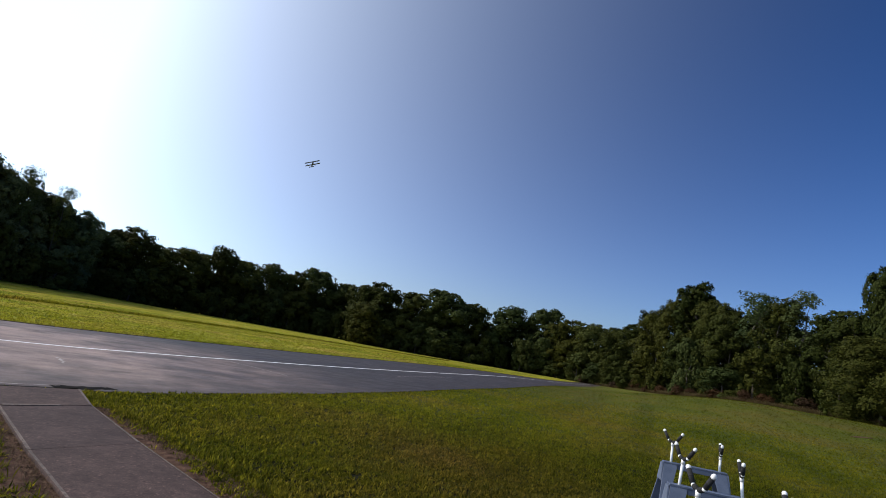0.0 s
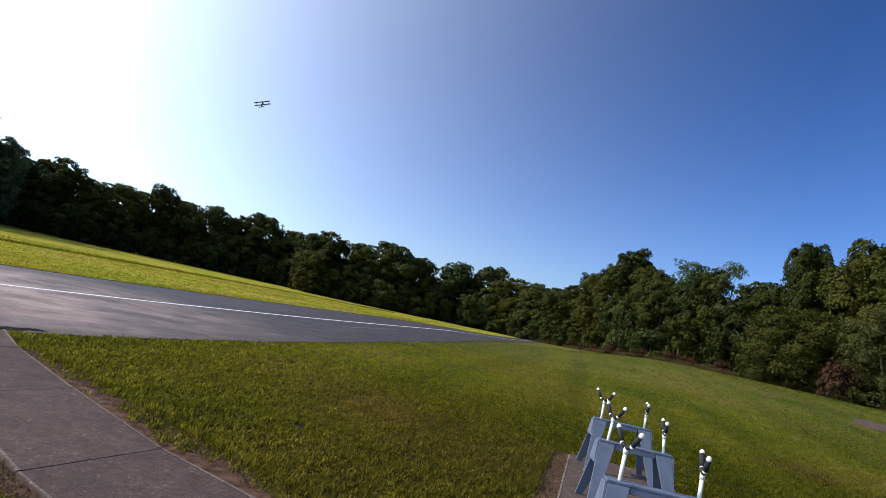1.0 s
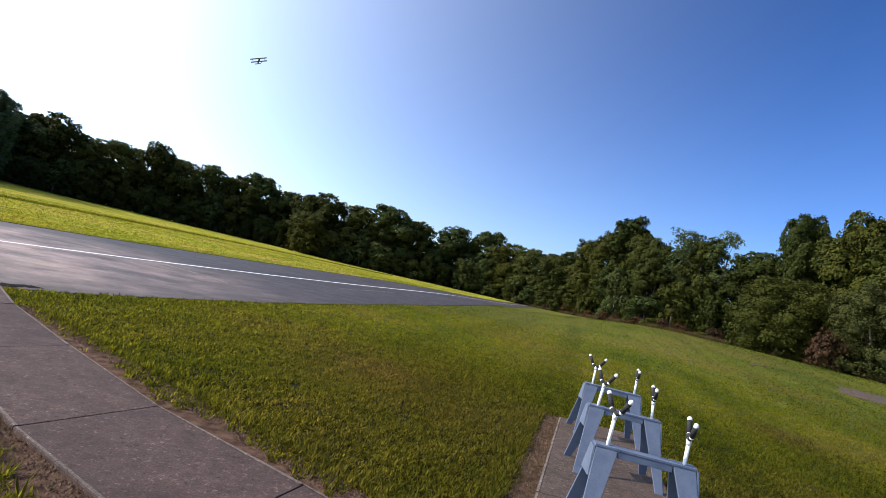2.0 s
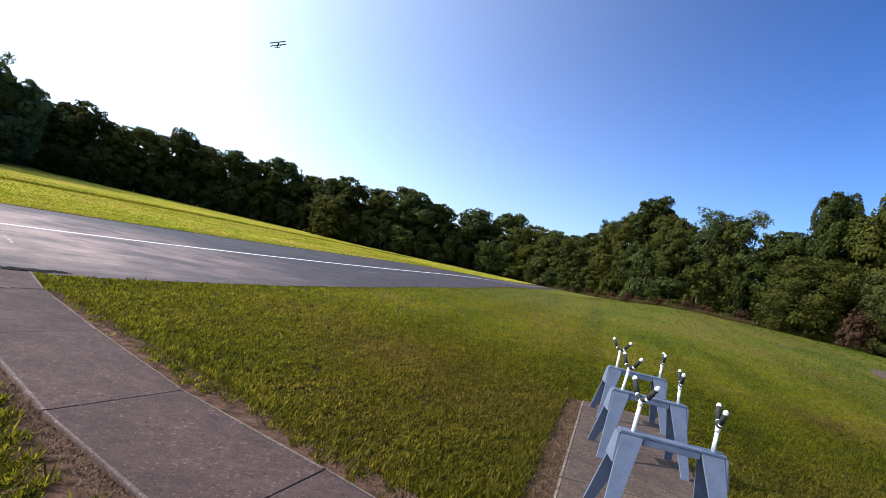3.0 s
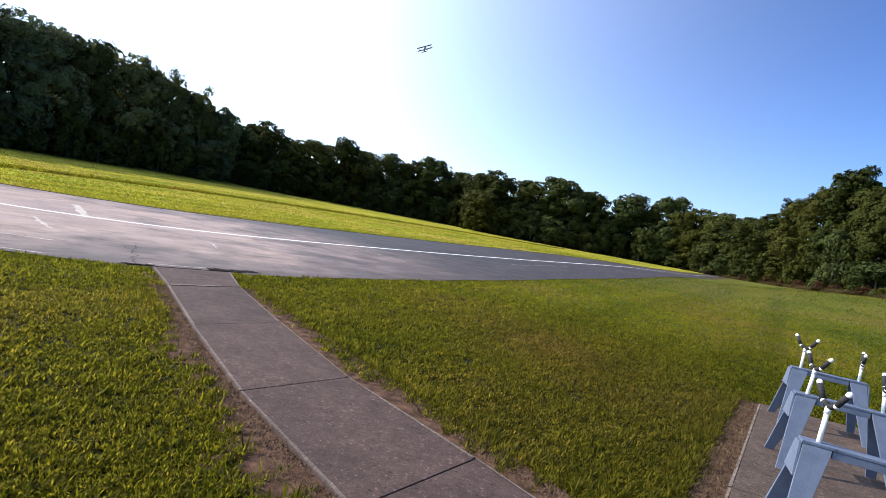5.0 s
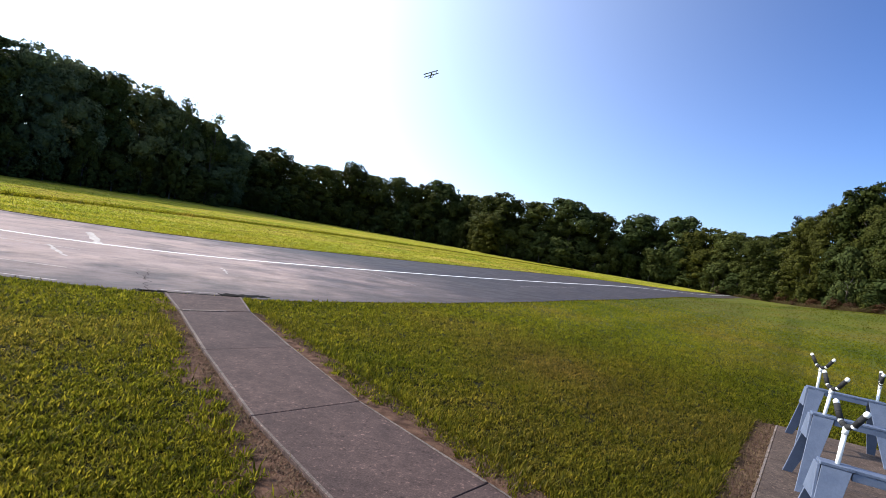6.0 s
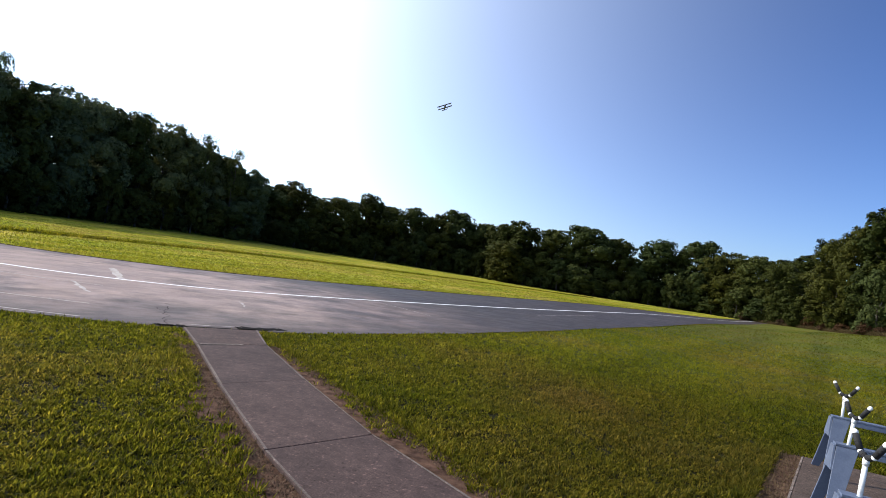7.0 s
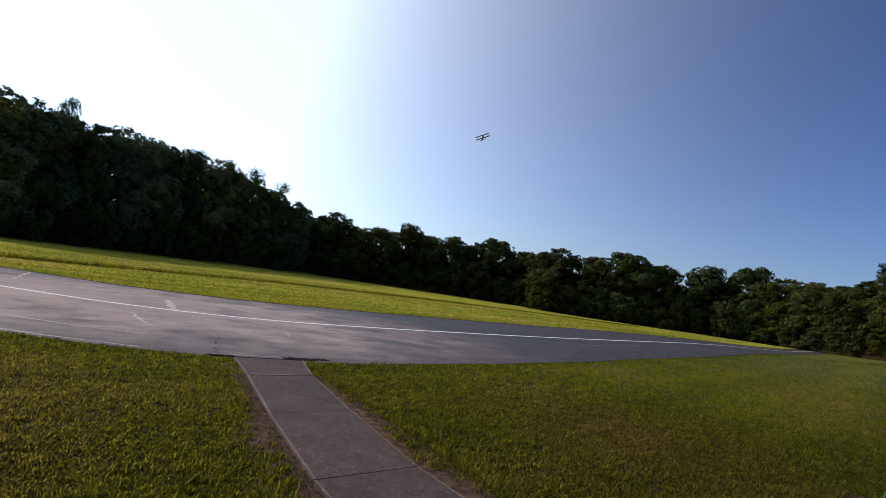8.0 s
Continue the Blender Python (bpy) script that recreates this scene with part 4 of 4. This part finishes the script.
def blades(name, rng, x, y, height, width, mat, flop, single=False):
    n = len(x)
    z = ground_z(x, y)
    a = rng.uniform(0, 2 * np.pi, n)
    lean = rng.uniform(0.2, 1.0, n) * flop
    tuft = 0.5 + 0.25 * (np.sin(x * 21 + 3 * np.sin(y * 7)) * np.sin(y * 19 + 2 * np.sin(x * 9)) + np.sin(x * 6.1 - y * 4.3 + 2 * np.sin(y * 2.9)))
    clump = 0.5 + 0.5 * np.sin(x * 37 + 2.5 * np.sin(y * 13)) * np.sin(y * 33 + 2.5 * np.sin(x * 15))
    h = height * rng.uniform(0.5, 1.3, n) * (0.35 + 0.6 * tuft + 0.75 * clump)
    w = width * rng.uniform(0.6, 1.4, n)
    dx, dy = np.cos(a), np.sin(a)
    base = np.stack([x, y, z], 1)
    tip = base + np.stack([dx * h * lean, dy * h * lean, h * np.sqrt(np.maximum(1 - (0.80 * lean) ** 2, 0.10))], 1)
    mid = base * 0.5 + tip * 0.5 + np.stack([-dx * h * 0.05, -dy * h * 0.05, h * 0.10], 1)
    sd = np.stack([-dy * w, dx * w, np.zeros(n)], 1)
    if single:
        return new(name, array_mesh(name, np.stack([base + sd, tip, base - sd], 1).reshape(-1, 3), np.arange(3 * n).reshape(-1, 3), mat))
    v = np.stack([base, mid + sd, tip, mid - sd], 1).reshape(-1, 3)
    return new(name, array_mesh(name, v, np.arange(4 * n).reshape(-1, 4), mat))


def scatter(rng, n, r0, r1, a0, a1, power=1.0):
    r = r0 + (r1 - r0) * rng.uniform(0, 1, n) ** power
    a = np.radians(rng.uniform(a0, a1, n))
    x, y = r * np.sin(a), r * np.cos(a)
    keep = ~bare(x, y, rng)
    return x[keep], y[keep], r[keep]


def build_grass():
    rng = np.random.default_rng(8)
    x, y, r = scatter(rng, 88000, 2.2, 17.0, -58, 62, 1.35)
    thin = rng.uniform(0, 1, len(x)) > smooth01(9, 17, r)
    x, y, r = x[thin], y[thin], r[thin]
    k = 9
    x, y, r = np.repeat(x, k), np.repeat(y, k), np.repeat(r, k)
    x, y = x + rng.normal(size=len(x)) * 0.022, y + rng.normal(size=len(x)) * 0.022
    ob = blades("lawn_grass", rng, x, y, 0.046, 0.0036 + 0.00046 * r, BLADE, 1.25)
    tagged(ob, "short mown crabgrass lawn, green with dry tips", "grass", kind="stuff")
    x, y, r = scatter(rng, 72000, 8.0, 42.0, -58, 62, 1.3)
    thin = (rng.uniform(0, 1, len(x)) > smooth01(18, 42, r)) & (rng.uniform(0, 1, len(x)) < smooth01(8, 15, r))
    x, y, r = x[thin], y[thin], r[thin]
    k = 5
    x, y, r = np.repeat(x, k), np.repeat(y, k), np.repeat(r, k)
    x, y = x + rng.normal(size=len(x)) * 0.03, y + rng.normal(size=len(x)) * 0.03
    ob = blades("lawn_grass", rng, x, y, 0.060, 0.005 + 0.0006 * r, MID_BLADE, 1.15, True)
    tagged(ob, "short mown crabgrass lawn, green with dry tips", "grass", kind="stuff")
    # the lawn underfoot and behind
    x, y, r = scatter(rng, 30000, 0.2, 9.0, -180, 180, 0.6)
    far_az = np.abs(np.degrees(np.arctan2(x, y)) - 2)
    x, y = x[(r < 2.4) | (far_az > 58)], y[(r < 2.4) | (far_az > 58)]
    x, y = np.repeat(x, 5), np.repeat(y, 5)
    x, y = x + rng.normal(size=len(x)) * 0.025, y + rng.normal(size=len(x)) * 0.025
    ob = blades("lawn_grass", rng, x, y, 0.050, 0.007, BLADE, 1.2, True)
    tagged(ob, "short mown crabgrass lawn, green with dry tips", "grass", kind="stuff")
    # taller tufts hanging over the edges of the bare soil
    n = 26000
    t, which = rng.uniform(0, 1, n), rng.integers(0, 3, n)
    a = np.array([WALK_L[1][:], WALK_R[1][:], PAD_O[:]])[which]
    e = np.array([WALK_L[-1][:], WALK_R[-1][:], (PAD_O - PAD_V * 5.4)[:]])[which]
    o = np.array([(-walk_out)[:], walk_out[:], pad_out[:]])[which]
    p = a + (e - a) * t[:, None] + o * (np.where(which == 0, 0.24 + 0.12 * t, np.where(which == 1, 0.20 + 0.06 * t, 0.27)) + rng.exponential(0.09, n))[:, None]
    ok = ~bare(p[:, 0], p[:, 1], rng)
    ob = blades("lawn_grass", rng, p[ok, 0], p[ok, 1], 0.080, 0.0055, BLADE, 1.1)
    tagged(ob, "longer grass along the edge of the bare soil", "grass", kind="stuff")
    x, y, r = scatter(rng, 230000, 7.0, 88.0, -60, 66, 1.5)
    thin = rng.uniform(0, 1, len(x)) > smooth01(50, 88, r)
    x, y, r = x[thin], y[thin], r[thin]
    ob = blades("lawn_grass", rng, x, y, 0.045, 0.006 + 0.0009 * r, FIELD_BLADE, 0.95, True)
    tagged(ob, "mown lawn farther out across the field", "grass", kind="stuff")
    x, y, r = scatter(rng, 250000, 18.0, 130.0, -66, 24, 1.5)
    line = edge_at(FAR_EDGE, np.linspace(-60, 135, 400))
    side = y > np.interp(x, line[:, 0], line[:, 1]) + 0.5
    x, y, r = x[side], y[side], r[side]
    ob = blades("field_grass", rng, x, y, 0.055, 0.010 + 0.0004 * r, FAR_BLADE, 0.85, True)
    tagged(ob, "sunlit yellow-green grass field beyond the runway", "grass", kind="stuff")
    # grass growing over both edges of the runway
    n = 22000
    along_s, which = -14 + 110 * rng.uniform(0, 1, n) ** 1.5, rng.integers(0, 2, n)
    near, far = edge_at(NEAR_EDGE, along_s), edge_at(FAR_EDGE, along_s)
    a = np.where((which == 0)[:, None], near, far)
    out = (near - far) / np.linalg.norm(near - far, axis=1)[:, None] * np.where(which == 0, 1, -1)[:, None]
    p = a + out * (rng.exponential(0.10, n) - 0.03 - 0.03 * np.sin(along_s * 3.1) * np.sin(along_s * 0.9))[:, None]
    p = p[~inside([tuple(WALK_L[0]), tuple(WALK_L[1]), tuple(WALK_R[1]), tuple(WALK_R[0])], p[:, 0], p[:, 1])]
    ob = blades("lawn_grass", rng, p[:, 0], p[:, 1], 0.048, 0.012, BLADE, 1.15, True)
    tagged(ob, "uncut grass along the edges of the runway", "grass", kind="stuff")
    # uncut grass beyond the mown strip on the far side of the runway
    line = [Vector(p) for p in ((-28.5, 20.0), (-26.9, 28.5), (-24.6, 44.6), (-14.7, 62.8), (2.7, 90.5), (16.0, 112.0))]
    t = rng.uniform(0, len(line) - 1.001, 16000)
    i = t.astype(int)
    L = np.array([p[:] for p in line])
    p = L[i] + (L[i + 1] - L[i]) * (t - i)[:, None]
    off = rng.exponential(0.5, len(t))
    p += np.stack([-off * 0.8, off * 0.6], 1) + rng.normal(size=p.shape) * 0.12
    ob = blades("tall_grass", rng, p[:, 0], p[:, 1], 0.18, 0.03, TALL_BLADE, 0.8)
    tagged(ob, "strip of uncut yellowish grass beyond the runway", "grass", kind="stuff")


build_grass()


def build_edge_grass():
    """Dry uncut grass along the foot of the wood on the right."""
    rng = np.random.default_rng(23)
    n = 40000
    az = rng.uniform(23, 66, n)
    pts = LEFT_WOOD + FAR_WOOD + RIGHT_WOOD
    r = np.interp(az, [p[0] for p in pts], [p[1] for p in pts]) - 9.2 + rng.exponential(1.2, n) + 0.5 * np.sin(az * 2.3)
    x, y = r * np.sin(np.radians(az)), r * np.cos(np.radians(az))
    ob = blades("dry_grass", rng, x, y, 0.50, 0.020, DRY_BLADE, 0.95)
    tagged(ob, "dry brown uncut grass at the foot of the wood", "grass", kind="stuff")


build_edge_grass()


def build_pebbles():
    rng = np.random.default_rng(14)
    n = 38000
    t = rng.uniform(0, 1, n)
    which = rng.integers(0, 3, n)
    a = np.where((which == 0)[:, None], np.array(WALK_L[1][:]), np.where((which == 1)[:, None], np.array(WALK_R[1][:]), np.array(PAD_O[:])))
    e = np.where((which == 0)[:, None], np.array(WALK_L[-1][:]), np.where((which == 1)[:, None], np.array(WALK_R[-1][:]), np.array((PAD_O - PAD_V * 5.4)[:])))
    o = np.where((which == 0)[:, None], np.array((-walk_out)[:]), np.where((which == 1)[:, None], np.array(walk_out[:]), np.array(pad_out[:])))
    p = a + (e - a) * t[:, None] + o * (rng.uniform(0.03, 1, n) * np.where(which == 0, 0.24 + 0.15 * t, 0.25))[:, None]
    s = 0.004 + 0.017 * rng.uniform(0, 1, n) ** 3
    tet = np.array([(1, 0, 0), (-0.5, 0.87, 0), (-0.5, -0.87, 0), (0.1, 0, 0.9)])
    ang = rng.uniform(0, 6.28, n)
    rot = np.stack([np.stack([np.cos(ang), -np.sin(ang)], -1), np.stack([np.sin(ang), np.cos(ang)], -1)], 1)
    xy = np.einsum("nij,kj->nki", rot, tet[:, :2]) * s[:, None, None] + p[:, None, :]
    z = tet[None, :, 2] * s[:, None] * rng.uniform(0.6, 1.2, (n, 1)) + 0.010
    v = np.concatenate([xy, z[..., None]], -1).reshape(-1, 3)
    k = np.arange(n)[:, None, None] * 4
    f = (k + np.array([(0, 1, 3), (1, 2, 3), (2, 0, 3)])[None]).reshape(-1, 3)
    tagged(new("pebbles", array_mesh("pebbles", v, f, PEBBLE)), "small brown stones and clods on the bare soil", "pebbles", kind="stuff")


build_pebbles()


def build_straw():
    """Dead grass lying on the bare soil."""
    rng = np.random.default_rng(19)
    n = 9000
    t = rng.uniform(0, 1, n)
    which = rng.integers(0, 3, n)
    a = np.array([WALK_L[1][:], WALK_R[1][:], PAD_O[:]])[which]
    e = np.array([WALK_L[-1][:], WALK_R[-1][:], (PAD_O - PAD_V * 5.4)[:]])[which]
    o = np.array([(-walk_out)[:], walk_out[:], pad_out[:]])[which]
    p = a + (e - a) * t[:, None] + o * (rng.uniform(-0.02, 1.15, n) ** 1 * np.where(which == 0, 0.26 + 0.15 * t, 0.27))[:, None]
    keep = np.ones(n, bool)
    for i in range(len(WALK_L) - 1):
        keep &= ~inside([tuple(WALK_L[i]), tuple(WALK_L[i + 1]), tuple(WALK_R[i + 1]), tuple(WALK_R[i])], p[:, 0], p[:, 1])
    p = p[keep]
    ob = blades("dead_grass", rng, p[:, 0], p[:, 1], 0.05, 0.0028, STRAW, 1.3)
    ob.location.z = 0.012
    tagged(ob, "dead straw-coloured grass lying on bare soil", "dead grass", kind="stuff")


build_straw()


def ground_patch(name, x, y, length, width, turn, mat, label, category):
    """A thin worn patch that follows the ground."""
    rnd = random.Random(int(x * 10))
    bm = bmesh.new()
    ring = []
    k = 20
    for i in range(k):
        a = 2 * math.pi * i / k
        c_, s_ = math.cos(a), math.sin(a)
        q = max(abs(c_), abs(s_)) ** 0.6
        px, py = c_ / q * length / 2 * rnd.uniform(0.93, 1.05), s_ / q * width / 2 * rnd.uniform(0.9, 1.05)
        wx, wy = x + px * math.cos(turn) - py * math.sin(turn), y + px * math.sin(turn) + py * math.cos(turn)
        ring.append((wx, wy, float(ground_z(np.float64(wx), np.float64(wy)))))
    top = [bm.verts.new((a, b_, c_ + 0.02)) for a, b_, c_ in ring]
    low = [bm.verts.new((a, b_, c_ - 0.05)) for a, b_, c_ in ring]
    mid = bm.verts.new((x, y, float(ground_z(np.float64(x), np.float64(y))) + 0.025))
    for i in range(k):
        j = (i + 1) % k
        bm.faces.new((top[i], top[j], mid))
        bm.faces.new((low[i], low[j], top[j], top[i]))
    bmesh.ops.recalc_face_normals(bm, faces=bm.faces)
    return tagged(mesh_object(name, bm, mat), label, category, kind="structure")


ground_patch("concrete_patch", 31.5, 23.8, 5.2, 3.2, 0.75, PAD_CONCRETE, "grey-brown concrete patch sunk in the meadow", "concrete pad")
ground_patch("soil_patch", 29.3, 29.6, 2.2, 0.4, 0.35, DIRT, "worn bare brown patch in the meadow", "bare soil")
